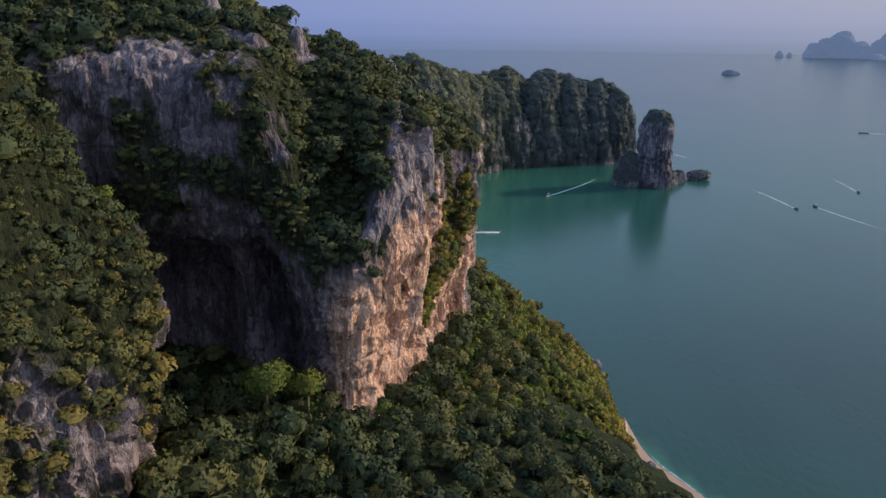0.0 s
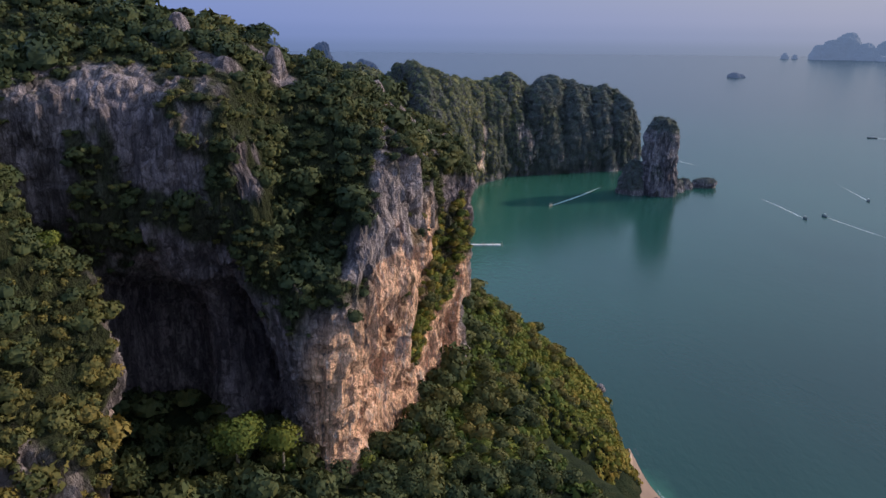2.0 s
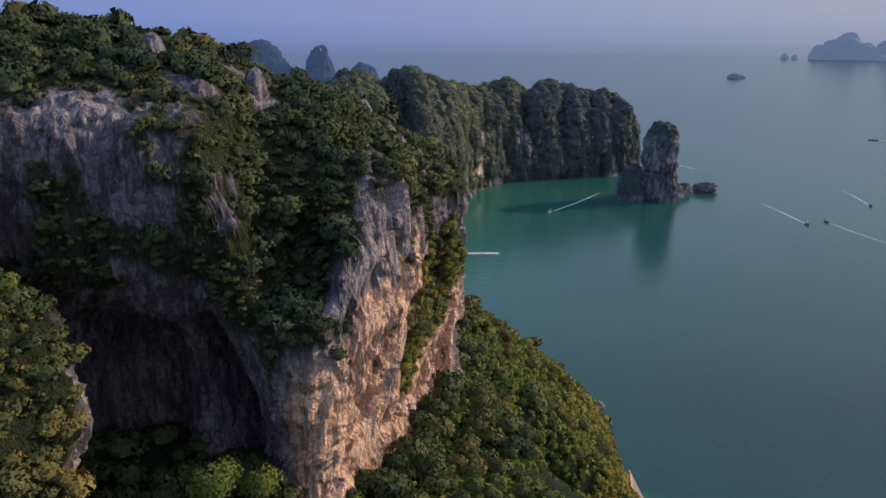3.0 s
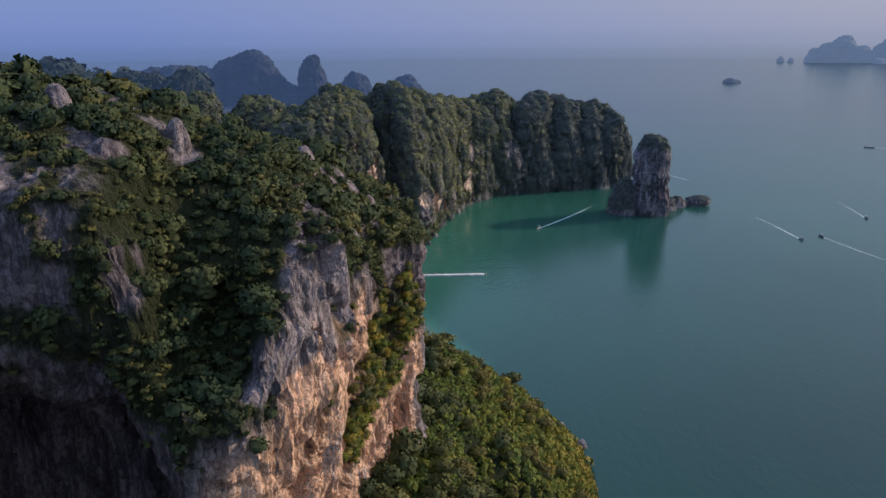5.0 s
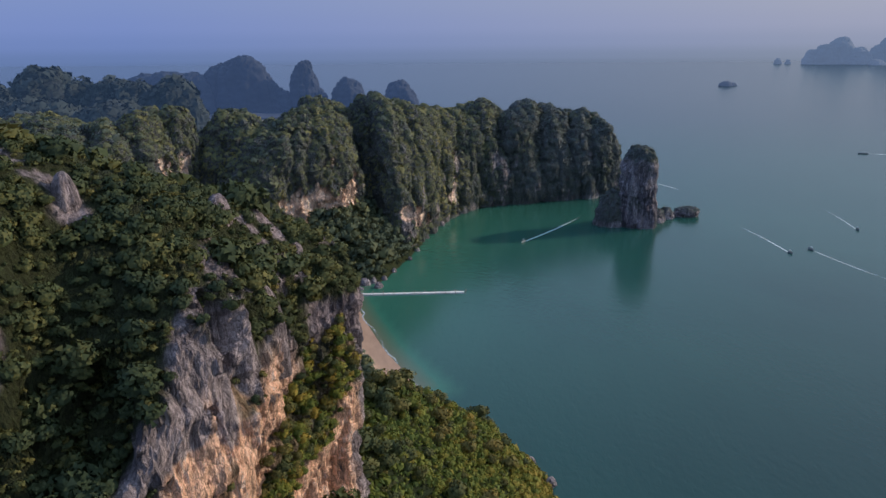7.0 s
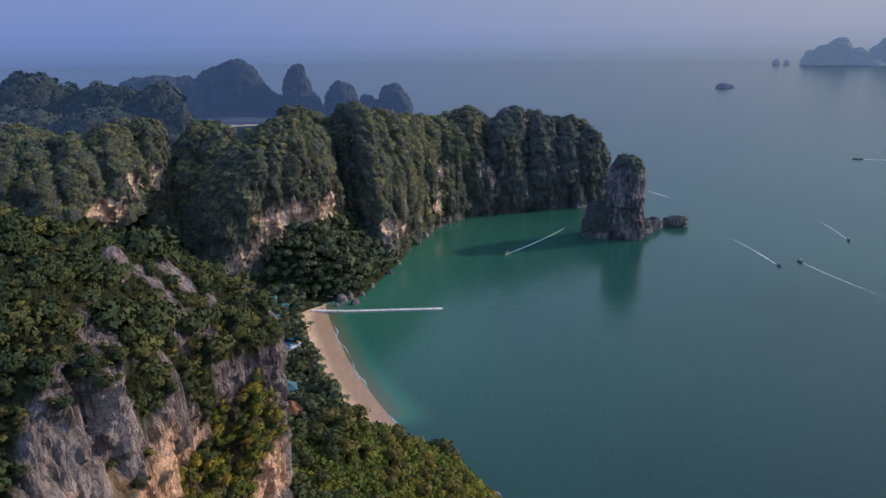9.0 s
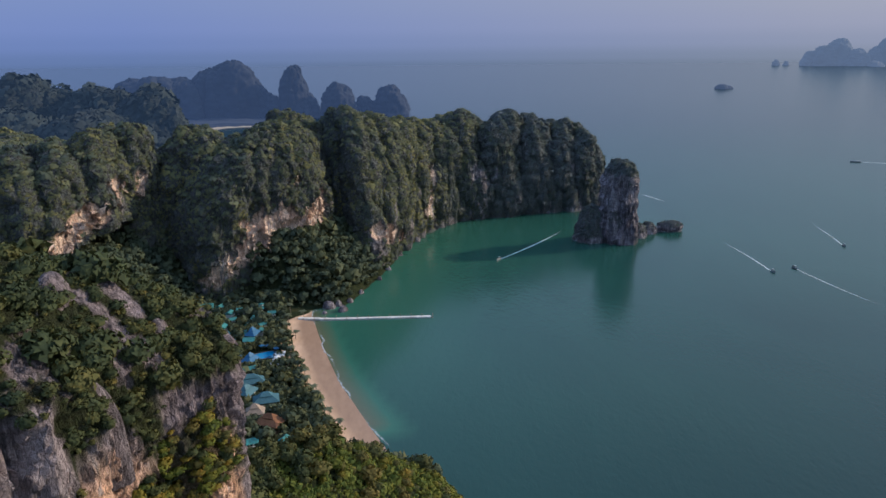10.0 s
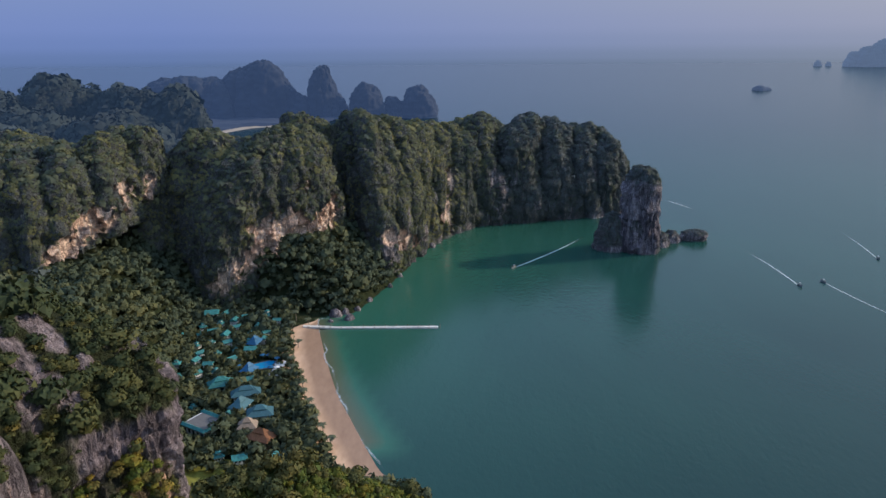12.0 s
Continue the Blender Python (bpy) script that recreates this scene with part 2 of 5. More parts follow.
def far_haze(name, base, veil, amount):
    """A far backdrop: dark woods and rock, with bright haze put in as emission."""
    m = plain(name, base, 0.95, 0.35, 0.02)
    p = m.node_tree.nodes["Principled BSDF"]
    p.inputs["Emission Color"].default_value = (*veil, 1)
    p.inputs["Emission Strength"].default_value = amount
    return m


DISTANT = far_haze("distant_karst_haze", (0.010, 0.015, 0.024), (0.036, 0.060, 0.125), 0.82)
# the nearer inland hills carry painted haze in their emission too
HILL = far_haze("inland_karst_haze", (0.022, 0.030, 0.032), (0.024, 0.044, 0.085), 0.50)
HILL_LEAF = far_haze("inland_forest_haze", (0.030, 0.040, 0.036), (0.024, 0.044, 0.085), 0.50)
DISTANT_ISLET = far_haze("islet_karst_haze", (0.02, 0.028, 0.04), (0.060, 0.088, 0.155), 0.85)
DISTANT_PALE = far_haze("offshore_karst_haze", (0.03, 0.04, 0.05), (0.108, 0.150, 0.240), 0.9)
SOIL, SAND, SEA = soil_material(), sand_material(), sea_material()

# ---------------------------------------------------------------- building tools
rng = np.random.default_rng(7)


def fbm(p, octaves=4, lac=2.1, gain=0.5, seed=0):
    """Smooth value noise in numpy; p is n x 3, the answer about -1..1."""
    out, amp, tot = np.zeros(len(p)), 1.0, 0.0
    q = np.asarray(p, float) + 17.3 * seed
    for o in range(octaves):
        i = np.floor(q).astype(np.int64)
        f = q - i
        f = f * f * (3 - 2 * f)
        v = 0.0
        for dx in (0, 1):
            wx = f[:, 0] if dx else 1 - f[:, 0]
            for dy in (0, 1):
                wy = f[:, 1] if dy else 1 - f[:, 1]
                for dz in (0, 1):
                    wz = f[:, 2] if dz else 1 - f[:, 2]
                    h = (i[:, 0] + dx) * 374761393 + (i[:, 1] + dy) * 668265263 + (i[:, 2] + dz) * 2147483647 + (seed + o) * 1274126177
                    h = (h ^ (h >> 13)) * 1274126177 & 0xFFFFFFFF
                    h = (h ^ (h >> 16)) & 0xFFFF
                    v = v + wx * wy * wz * (h / 32767.5 - 1)
        out += amp * v
        tot += amp
        q = q * lac + 5.1
        amp *= gain
    return out / tot


def cells(p, seed=0):
    """One random value (-1..1) for each cell of a crumbled block pattern, and the distance to the cell's middle."""
    q = np.asarray(p, float) + 11.7 * seed
    i = np.floor(q).astype(np.int64)
    best, value = np.full(len(q), 1e9), np.zeros(len(q))
    for dx in (-1, 0, 1):
        for dy in (-1, 0, 1):
            for dz in (-1, 0, 1):
                c = i + (dx, dy, dz)
                h = (c[:, 0] * 73856093) ^ (c[:, 1] * 19349663) ^ (c[:, 2] * 83492791) ^ (seed * 2654435)
                h = (h ^ (h >> 13)) * 1274126177 & 0xFFFFFFFF
                j = np.stack([h & 255, (h >> 8) & 255, (h >> 16) & 255], 1) / 255.0
                d = ((c + 0.1 + 0.8 * j - q) ** 2).sum(1)
                near = d < best
                best = np.where(near, d, best)
                value = np.where(near, ((h >> 5) & 1023) / 511.5 - 1, value)
    return value, np.sqrt(best)


def mesh_from(name, verts, faces, mats, parent=None, smooth=True, attrs=None, bend=None):
    me = bpy.data.meshes.new(name)
    verts, faces = np.asarray(verts, np.float32), np.asarray(faces, np.int32)
    n = faces.shape[1]
    me.vertices.add(len(verts))
    me.vertices.foreach_set("co", verts.ravel())
    me.loops.add(faces.size)
    me.loops.foreach_set("vertex_index", faces.ravel())
    me.polygons.add(len(faces))
    me.polygons.foreach_set("loop_start", np.arange(0, faces.size, n, dtype=np.int32))
    me.polygons.foreach_set("use_smooth", np.full(len(faces), smooth))
    for k, v in (attrs or {}).items():
        a = me.attributes.new(k, "FLOAT", "POINT")
        a.data.foreach_set("value", np.asarray(v, np.float32))
    me.update()
    me.validate()
    for m in mats if isinstance(mats, (list, tuple)) else [mats]:
        me.materials.append(m)
    if bend is not None:                       # soft normals, as of a leafy surface
        me.normals_split_custom_set_from_vertices(bend)
    ob = new(name, me)
    if parent:
        ob.parent = parent
    return ob


def part(name, bm, material, parent, label=""):
    me = bpy.data.meshes.new(name)
    bm.to_mesh(me)
    bm.free()
    me.materials.append(material)
    ob = new(name, me)
    ob.parent = parent
    return tagged(ob, label) if label else ob


def grid_faces(nu, nv):
    i = np.arange((nu - 1) * nv).reshape(nu - 1, nv)[:, : nv - 1].ravel()
    return np.stack([i, i + nv, i + nv + 1, i + 1], 1)


def spline(nodes, count):
    """Catmull-Rom through the nodes, count samples, even in the chord of the first two columns."""
    p = np.asarray(nodes, float)
    p = np.vstack([2 * p[0] - p[1], p, 2 * p[-1] - p[-2]])
    chord = np.r_[0, np.cumsum(np.maximum(np.linalg.norm(np.diff(p[1:-1, :2], axis=0), axis=1), 1e-3))]
    s = np.linspace(0, chord[-1], count)
    k = np.clip(np.searchsorted(chord, s, "right") - 1, 0, len(chord) - 2)
    t = ((s - chord[k]) / (chord[k + 1] - chord[k]))[:, None]
    a, b, c, d = p[k], p[k + 1], p[k + 2], p[k + 3]
    return 0.5 * (2 * b + (c - a) * t + (2 * a - 5 * b + 4 * c - d) * t**2 + (3 * b - a - 3 * c + d) * t**3)


def normals_of(g):
    """Unit normals of a grid of points nu x nv x 3."""
    n = np.cross(np.gradient(g, axis=0), np.gradient(g, axis=1))
    return n / np.maximum(np.linalg.norm(n, axis=2, keepdims=True), 1e-6)


def step(a, b, x):
    t = np.clip((x - a) / (b - a), 0, 1)
    return t * t * (3 - 2 * t)


# ---------------------------------------------------------------- shore and land
COAST = np.array([(150, -400), (140, 0), (112, 90), (84, 145), (71, 170), (63, 187), (61.5, 210), (62.5, 232), (61, 253), (51, 272), (37, 291),
                  (24, 297), (15.5, 312), (3.4, 338), (-6, 359), (-19, 396), (-29.5, 430), (-33, 447), (-22, 452), (-13, 455), (-6, 481), (6, 526),
                  (16, 581), (40, 648), (81, 676), (127, 688), (172, 705), (196, 735), (205, 790), (150, 850), (40, 850), (-90, 900), (-200, 1010),
                  (-262, 1110), (-330, 1150), (-440, 1222), (-700, 1290), (-900, 1000), (-900, -400)], float)


def coast_distance(x, y):
    """Metres to the shoreline, positive on land."""
    p = np.stack([x.ravel(), y.ravel()], 1)
    best, inside = np.full(len(p), 1e9), np.zeros(len(p), bool)
    for a, b in zip(COAST, np.roll(COAST, -1, 0)):
        e = b - a
        t = np.clip(((p - a) @ e) / (e @ e), 0, 1)
        best = np.minimum(best, np.hypot(*(p - a - t[:, None] * e).T))
        cut = (a[1] > p[:, 1]) != (b[1] > p[:, 1])
        inside ^= cut & (p[:, 0] < e[0] * (p[:, 1] - a[1]) / (e[1] if abs(e[1]) > 1e-9 else 1e-9) + a[0])
    return np.where(inside, best, -best).reshape(x.shape)


def land_height(x, y):
    d = coast_distance(x, y)
    n = fbm(np.stack([x.ravel() / 16, y.ravel() / 16, np.zeros(x.size)], 1), 4, seed=3).reshape(x.shape)
    steep = np.where(d < 52, 0.86 * d, 44.7 + 0.19 * (d - 52))
    steep = steep * step(-1, 10, d) + np.minimum(d, 0) * 0.2
    flat = np.minimum(d, 16) * 0.13 + np.maximum(d - 62, 0) * 0.9 * step(56, 84, d)
    flat = np.minimum(flat, 40 + 0.05 * np.maximum(d - 120, 0))
    sand_south = step(198, 180, y) * step(0, 3, d) * step(52, 36, d)
    far = step(448, 466, y + 0.15 * x)
    w = step(0, 42, y - 222 - 1.1 * x) * (1 - far)
    rough = np.where(d < 40, 0.78 * d, 31.2 + 0.25 * (d - 40))
    rough = np.minimum(np.minimum(rough, 11 + 0.8 * np.maximum(y - 452, 0)) * step(-1, 6, d) + np.minimum(d, 0) * 0.2, 44 - 32 * step(620, 800, y))
    z = steep * (1 - w) * (1 - far) + flat * w + rough * far
    z = z * (1 - sand_south) + 0.13 * np.minimum(d, 30) * sand_south
    amount = np.clip(d / 22, 0, 1) * (1 - 0.85 * w * step(75, 60, d)) * (1 - 0.97 * sand_south)
    return z + 2.4 * n * amount - 0.25


def land_sheet():
    xs = np.r_[np.arange(-900, -170, 22), np.arange(-170, 225, 3.2)]
    ys = np.r_[np.arange(-400, 40, 20), np.arange(40, 560, 3.2), np.arange(560, 1300, 9)]
    x, y = np.meshgrid(xs, ys, indexing="ij")
    z = np.maximum(land_height(x, y), -4.0)
    v = np.stack([x, y, z], 2).reshape(-1, 3)
    return tagged(mesh_from("ground", v, grid_faces(len(xs), len(ys)), SOIL), "dark green forest floor sloping down to the shore", "ground", kind="structure")


land_sheet()


def sea_sheet():
    core_x, core_y = np.arange(-330, 700, 5.0), np.arange(40, 900, 5.0)
    xs = np.r_[-150000, -40000, -9000, -4000, -1500, -700, core_x, 900, 1500, 4000, 9000, 40000, 150000]
    ys = np.r_[-4000, -1000, -200, core_y, 1100, 1400, 1800, 2500, 4000, 7000, 12000, 30000, 90000, 240000]
    x, y = np.meshgrid(xs, ys, indexing="ij")
    d = -coast_distance(x, y)
    wob = fbm(np.stack([x.ravel() / 60, y.ravel() / 90, np.zeros(x.size)], 1), 3, seed=9).reshape(x.shape)
    bay = np.exp(-np.maximum(d, 0) / (150 + 60 * wob)) * 0.52
    beach, cove = step(300, 320, y) * step(470, 440, y), step(205, 188, y)
    # tone also lightens along y whatever the depth, to fit the camera's view
    water_tone = np.maximum(bay * step(760, 600, y) * (0.28 + 0.85 * step(250, 450, y)), 0.20 * step(300, 520, y) * step(1500, 700, y))
    water_tone = np.maximum(water_tone, beach * (0.58 * step(24, 9, d) + 0.42 * step(14, -2, d)))
    water_tone = np.maximum(water_tone, cove * (0.12 * step(22, 10, d) + 0.8 * step(5, -2, d)))
    water_tone = np.clip(water_tone, 0, 1)
    v = np.stack([x, y, np.zeros_like(x)], 2).reshape(-1, 3)
    ob = mesh_from("water", v, grid_faces(len(xs), len(ys)), SEA, attrs={"water_tone": water_tone.ravel()})
    return tagged(ob, "calm teal sea, greener in the sheltered bay", "sea", kind="structure")


sea_sheet()


def beach_strip(name, a, b, width, label, begin=0.16, end=0.86, reach=16):
    """A sand strip along the shoreline between two of its corners."""
    line = spline(COAST[a:b], 90)
    tan = np.gradient(line, axis=0)
    tan /= np.linalg.norm(tan, axis=1, keepdims=True)
    inland = np.stack([-tan[:, 1], tan[:, 0]], 1)
    wide = (width[0] + (width[1] - width[0]) * np.sin(np.linspace(0.25, 2.6, 90))) * step(-0.01, begin, np.linspace(0, 1, 90)) * step(1.0, end, np.linspace(0, 1, 90)) + 0.3
    v, dry = [], []
    for o in np.linspace(-0.35, 1.0, 14):
        p = line + inland * (o * wide)[:, None]
        z = 0.10 + np.where(o < 0, 2.0 * o, 0.13 * np.minimum(o * wide, reach))
        v.append(np.c_[p, np.broadcast_to(z, 90)])
        dry.append(np.full(90, np.clip(o, 0, 1)))
    v = np.array(v)
    return tagged(mesh_from(name, v.reshape(-1, 3), grid_faces(14, 90)[:, ::-1], SAND, attrs={"dry": np.concatenate(dry)}), label, "beach", kind="structure")


beach_strip("beach", 10, 18, (13, 20), "curved strip of pale orange sand, wet along the waterline", 0.12)
beach_strip("beach", 2, 7, (24, 28), "strip of pale sand below the wooded slope", 0.0, 0.68, 30)

# ---------------------------------------------------------------- limestone cliffs
def rough_rock(g, amount, fine=1.0, seed=0):
    """Pushes a grid of points along its normals: vertical flutes, lumps and ledges."""
    n = normals_of(g)
    p = g.reshape(-1, 3)
    flute = 1 - 2 * np.abs(fbm(p / (5.5 * fine, 5.5 * fine, 34 * fine), 4, seed=seed))
    lump = fbm(p / (13 * fine), 4, seed=seed + 1)
    ledge = fbm(p / (9 * fine, 9 * fine, 2.6 * fine), 3, seed=seed + 2)
    small = 1 - 2 * np.abs(fbm(p / (1.9 * fine, 1.9 * fine, 9 * fine), 3, seed=seed + 3))
    crag = 1 - 2 * np.abs(fbm(p / (3.4 * fine, 3.4 * fine, 15 * fine), 4, gain=0.6, seed=seed + 4))
    chip = 1 - 2 * np.abs(fbm(p / (1.1 * fine, 1.1 * fine, 4.5 * fine), 3, gain=0.6, seed=seed + 5))
    block, _ = cells(p / (3.0 * fine, 3.0 * fine, 6.5 * fine) + 0.35 * np.stack([lump, ledge, crag], 1), seed)
    chunk, _ = cells(p / (1.25 * fine, 1.25 * fine, 2.4 * fine) + 0.4 * np.stack([ledge, crag, lump], 1), seed + 1)
    d = (0.95 * block + 0.42 * chunk + 1.6 * flute + 3.4 * lump + 1.2 * ledge + 1.7 * np.sign(crag) * np.abs(crag) ** 1.3 + 0.7 * small + 0.35 * chip) * fine
    return g + n * (d.reshape(g.shape[:2]) * amount)[..., None]


def loft(nodes, pitch=1.0, seed=0, wall_calm=None):
    """A cliff along the nodes (x, y, foot z, lip z, hollow, then the ridge point behind): foot, wall, lip and wooded slope to the ridge."""
    length = np.linalg.norm(np.diff(np.asarray(nodes)[:, :2], axis=0), axis=1).sum()
    q = spline(nodes, int(length / pitch))
    x, y, zb, zl, hollow, sx, sy, sz = q.T
    tan = np.gradient(q[:, :2], axis=0)
    tan /= np.linalg.norm(tan, axis=1, keepdims=True)
    out = np.stack([tan[:, 1], -tan[:, 0]], 1)
    h = zl - zb
    rows = []
    for o, c, f in ((4.0, -0.8, -0.35), (1.5, -0.9, -0.05), (0.3, -1.0, 0.12), (0, -1.0, 0.3), (0, -0.75, 0.42), (0, -0.2, 0.52), (0.4, 0, 0.66), (0.4, 0, 0.8), (0.0, 0, 0.93), (-1.6, 0, 1.0)):
        rows.append(np.c_[q[:, :2] + out * (o + c * hollow)[:, None], zb + f * h])
    lip = rows[-1]
    ridge = np.c_[sx, sy, sz]
    for s in (0.12, 0.26, 0.42, 0.6, 0.8, 1.0):
        r = lip + (ridge - lip) * s
        r[:, 2] = lip[:, 2] + (sz - lip[:, 2]) * (1 - (1 - s) ** 1.7)
        rows.append(r)
    rows = np.array(rows)                                   # profile x along x 3
    prof = np.r_[0, np.cumsum(np.linalg.norm(np.diff(rows, axis=0), axis=2).mean(1))]
    count = int(prof[-1] / pitch)
    at = np.linspace(0, prof[-1], count)
    g = np.empty((len(q), count, 3))
    for c in range(3):
        for i in range(len(q)):
            g[i, :, c] = np.interp(at, prof, rows[:, i, c])
    for _ in range(2):                                      # soften the corners of the profile
        g[:, 1:-1] = 0.25 * g[:, :-2] + 0.5 * g[:, 1:-1] + 0.25 * g[:, 2:]
    up = step(prof[9] - 2, prof[10] + 8, at)
    calm = np.clip(1 - wall_calm(g), 0, 1) if wall_calm else 1.0
    g = rough_rock(g, (1 - 0.6 * up)[None, :] * np.ones((len(q), 1)) * calm, 1.0, seed)
    high = (g[..., 2] - zb[:, None]) / h[:, None]
    lobes = fbm(g.reshape(-1, 3) / 14, 3, seed=seed + 8).reshape(high.shape)
    return g, high, lobes


def tower_grid(x, y, rx, ry, top, turn, seed, nu=72, nv=44, foot=-3.0, waist=1.0, fine=1.6, power=3.4, lobe=0.16, rough=1.0):
    """A karst tower: steep fluted sides, a rounded head, slightly undercut at the foot."""
    u = np.linspace(0, 2 * np.pi, nu)
    v = np.linspace(0, 1, nv)
    h = np.where(v < 0.72, v / 0.72 * 0.86, 0.86 + 0.14 * np.sin((v - 0.72) / 0.28 * np.pi / 2))
    r = (1 - np.clip(h, 0, 1) ** power) ** (1 / 2.2)
    r = np.maximum(r, 0.0) * (waist + (1 - waist) * np.minimum(1, np.abs(h - 0.35) / 0.35))
    r[-1] = 0.004
    lobes = 1 + lobe * fbm(np.c_[np.cos(u) * 2.2, np.sin(u) * 2.2, np.full(nu, seed * 3.1)], 2, seed=seed)
    lobes[-1] = lobes[0]
    c, s = math.cos(turn), math.sin(turn)
    px, py = rx * np.cos(u)[:, None] * r * lobes[:, None], ry * np.sin(u)[:, None] * r * lobes[:, None]
    g = np.stack([x + c * px - s * py, y + s * px + c * py, foot + (top - foot) * np.broadcast_to(h, (nu, nv))], 2)
    g = rough_rock(g, np.ones((nu, nv)) * min(1.0, rx / 16.0) * rough, fine, seed)
    g[-1] = g[0]
    g[:, -1] = g[:-1, -2].mean(0)
    return g


def as_cliff(g, name, label, material, ochre, green=None, parent=None, category="cliff", smooth=False, dark_tone=None):
    nu, nv = g.shape[:2]
    green = np.zeros((nu, nv)) if green is None else np.clip(green, 0, 1)
    ob = mesh_from(name, g.reshape(-1, 3), grid_faces(nu, nv), material, parent, smooth, attrs={"ochre": ochre.ravel(), "green": green.ravel(), **({} if dark_tone is None else {"dark_tone": np.clip(dark_tone, 0, 1).ravel()})})
    return tagged(ob, label, category) if label else ob


COVER = []          # (grid, share of cover, kind of planting)


def patches(g, size, seed, stretch=1.0):
    return fbm(g.reshape(-1, 3) / (size, size, size * stretch), 4, seed=seed).reshape(g.shape[:2])


def along(g, lines, seed, ragged=0.55):
    """1 near the lines (from x, y, z; to x, y, z; reach), 0 away from them, with a ragged edge."""
    p = g.reshape(-1, 3)
    torn = 1 + ragged * fbm(p / (4.0, 4.0, 7.0), 4, seed=seed)
    out = np.zeros(len(p))
    for a, b, reach in lines:
        a, e = np.array(a, float), np.array(b, float) - np.array(a, float)
        t = np.clip(((p - a) @ e) / max(e @ e, 1e-6), 0, 1)
        out = np.maximum(out, step(1.25, 0.8, np.linalg.norm(p - a - t[:, None] * e, axis=1) * torn / reach))
    return out.reshape(g.shape[:2])


SOUTH = ((-80, 112, 60, 118, 2, -85, 140, 132), (-56, 116, 62, 117, 10, -60, 149, 130), (-46, 118.5, 58, 117, 24, -47, 151, 128), (-38, 118.5, 58, 116, 13, -41, 152, 126),
         (-31, 118.5, 57, 113, 24, -36, 154, 125), (-24, 118, 55, 90, 6, -30, 154, 122), (-14.5, 118.5, 50, 89, 1.5, -27, 156, 121),
         (-8.6, 128, 49, 101, 4.5, -25, 158, 120), (-4.6, 139, 50, 103, 5, -22, 158, 118), (-1.6, 157, 47, 100, 2, -19, 164, 116),
         (3.0, 171, 46, 98, 1.5, -19, 167, 115), (5.2, 178, 45, 98, 0, -20, 169, 115), (1, 185, 44, 99, 1, -23, 171, 115), (-22, 194, 40, 100, 2, -34, 165, 118))


def carve(g, cuts, way, seed):
    """Pushes the rock out (or in, below zero) along way near each line: from, to, reach, metres."""
    p = g.reshape(-1, 3)
    torn = fbm(p / (3.2, 3.2, 5.0), 4, seed=seed)
    push = np.zeros(len(p))
    for a, b, reach, by in cuts:
        a, e = np.array(a, float), np.array(b, float) - np.array(a, float)
        t = np.clip(((p - a) @ e) / max(e @ e, 1e-6), 0, 1)
        d = np.linalg.norm(p - a - t[:, None] * e, axis=1) / reach + 0.25 * torn
        push += by * (np.clip(1.2 - d, 0, 1) ** 1.2 if by > 0 else step(1.1, 0.6, d))
    return g + (push[:, None] * np.array(way)).reshape(g.shape)


g, high, lobes = loft(SOUTH, 0.42, 21, lambda p: 0.5 * step(-20, -27, p[..., 0]) + 0.30 * step(-20, -12, p[..., 0]))
# twin grey prow, the hollow under it, its hanging lip, and the niches further down
g = carve(g, (((-8.0, 133, 110), (-7.5, 132.5, 96), 2.2, 1.8), ((-4.6, 139.5, 107), (-4.0, 139, 96), 2.4, 1.8), ((-6.4, 136.2, 108), (-6.0, 135.8, 97), 1.7, -2.6), ((-11.0, 127.5, 106), (-11.5, 126.5, 98), 2.6, -3.0),
              ((-8.0, 131.4, 93), (-8.8, 130.2, 84), 2.5, -6.0), ((-9.2, 130.0, 83), (-10.8, 129.0, 66), 3.6, -5.5),
              ((-13.5, 119.5, 88), (-8.6, 129, 95), 2.2, 1.2), ((-13.5, 121.5, 84), (-10.8, 126.5, 88), 2.4, -4.0),
              ((-6.3, 134.6, 94), (-5.8, 136.5, 83), 2.0, 2.2), ((-5.8, 136.5, 82), (-7.5, 138, 62), 3.0, 2.6), ((-7.5, 147, 62), (-8, 150, 52), 3.4, -4.0),
              ((-3, 150, 79), (-0.5, 163, 81), 4.5, -2.2), ((2.0, 173, 60), (1.5, 174, 50), 3.6, -4.6), ((-2.5, 163, 60), (-4.5, 160, 51), 2.8, -3.4),
              ((0.5, 166, 66), (3.0, 174, 70), 3.0, 2.0), ((-1.5, 170, 96), (-1.5, 169, 86), 4.0, -3.0), ((-15.5, 120, 82), (-15.5, 120.5, 60), 2.0, 1.6), ((-11, 133, 62), (-12, 131, 52), 2.4, 1.6)), (0.93, -0.30, -0.12), 23)
# wooded gully west of the prow
g = carve(g, (((-17.5, 126, 111), (-17, 119, 93), 5.5, -8.0), ((-20, 132, 113), (-17.5, 126, 110), 4.5, -4.0)), (0.25, -0.92, 0.15), 29)
gx, gy, gz = g[..., 0], g[..., 1], g[..., 2]
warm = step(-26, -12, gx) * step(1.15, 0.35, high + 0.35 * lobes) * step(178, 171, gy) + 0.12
shade_wall = patches(g, 9, 5, 1.4)
drape = patches(g, 6, 15, 1.8)
line = 0.80 + 0.15 * step(-31, -36, gx) + 0.09 * step(-12, -8, gx) - 0.15 * step(147, 155, gy) * step(176, 170, gy)
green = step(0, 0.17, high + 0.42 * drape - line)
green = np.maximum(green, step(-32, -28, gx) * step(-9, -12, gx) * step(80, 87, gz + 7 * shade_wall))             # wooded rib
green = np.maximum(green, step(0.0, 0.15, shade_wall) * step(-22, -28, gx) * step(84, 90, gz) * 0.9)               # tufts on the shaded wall
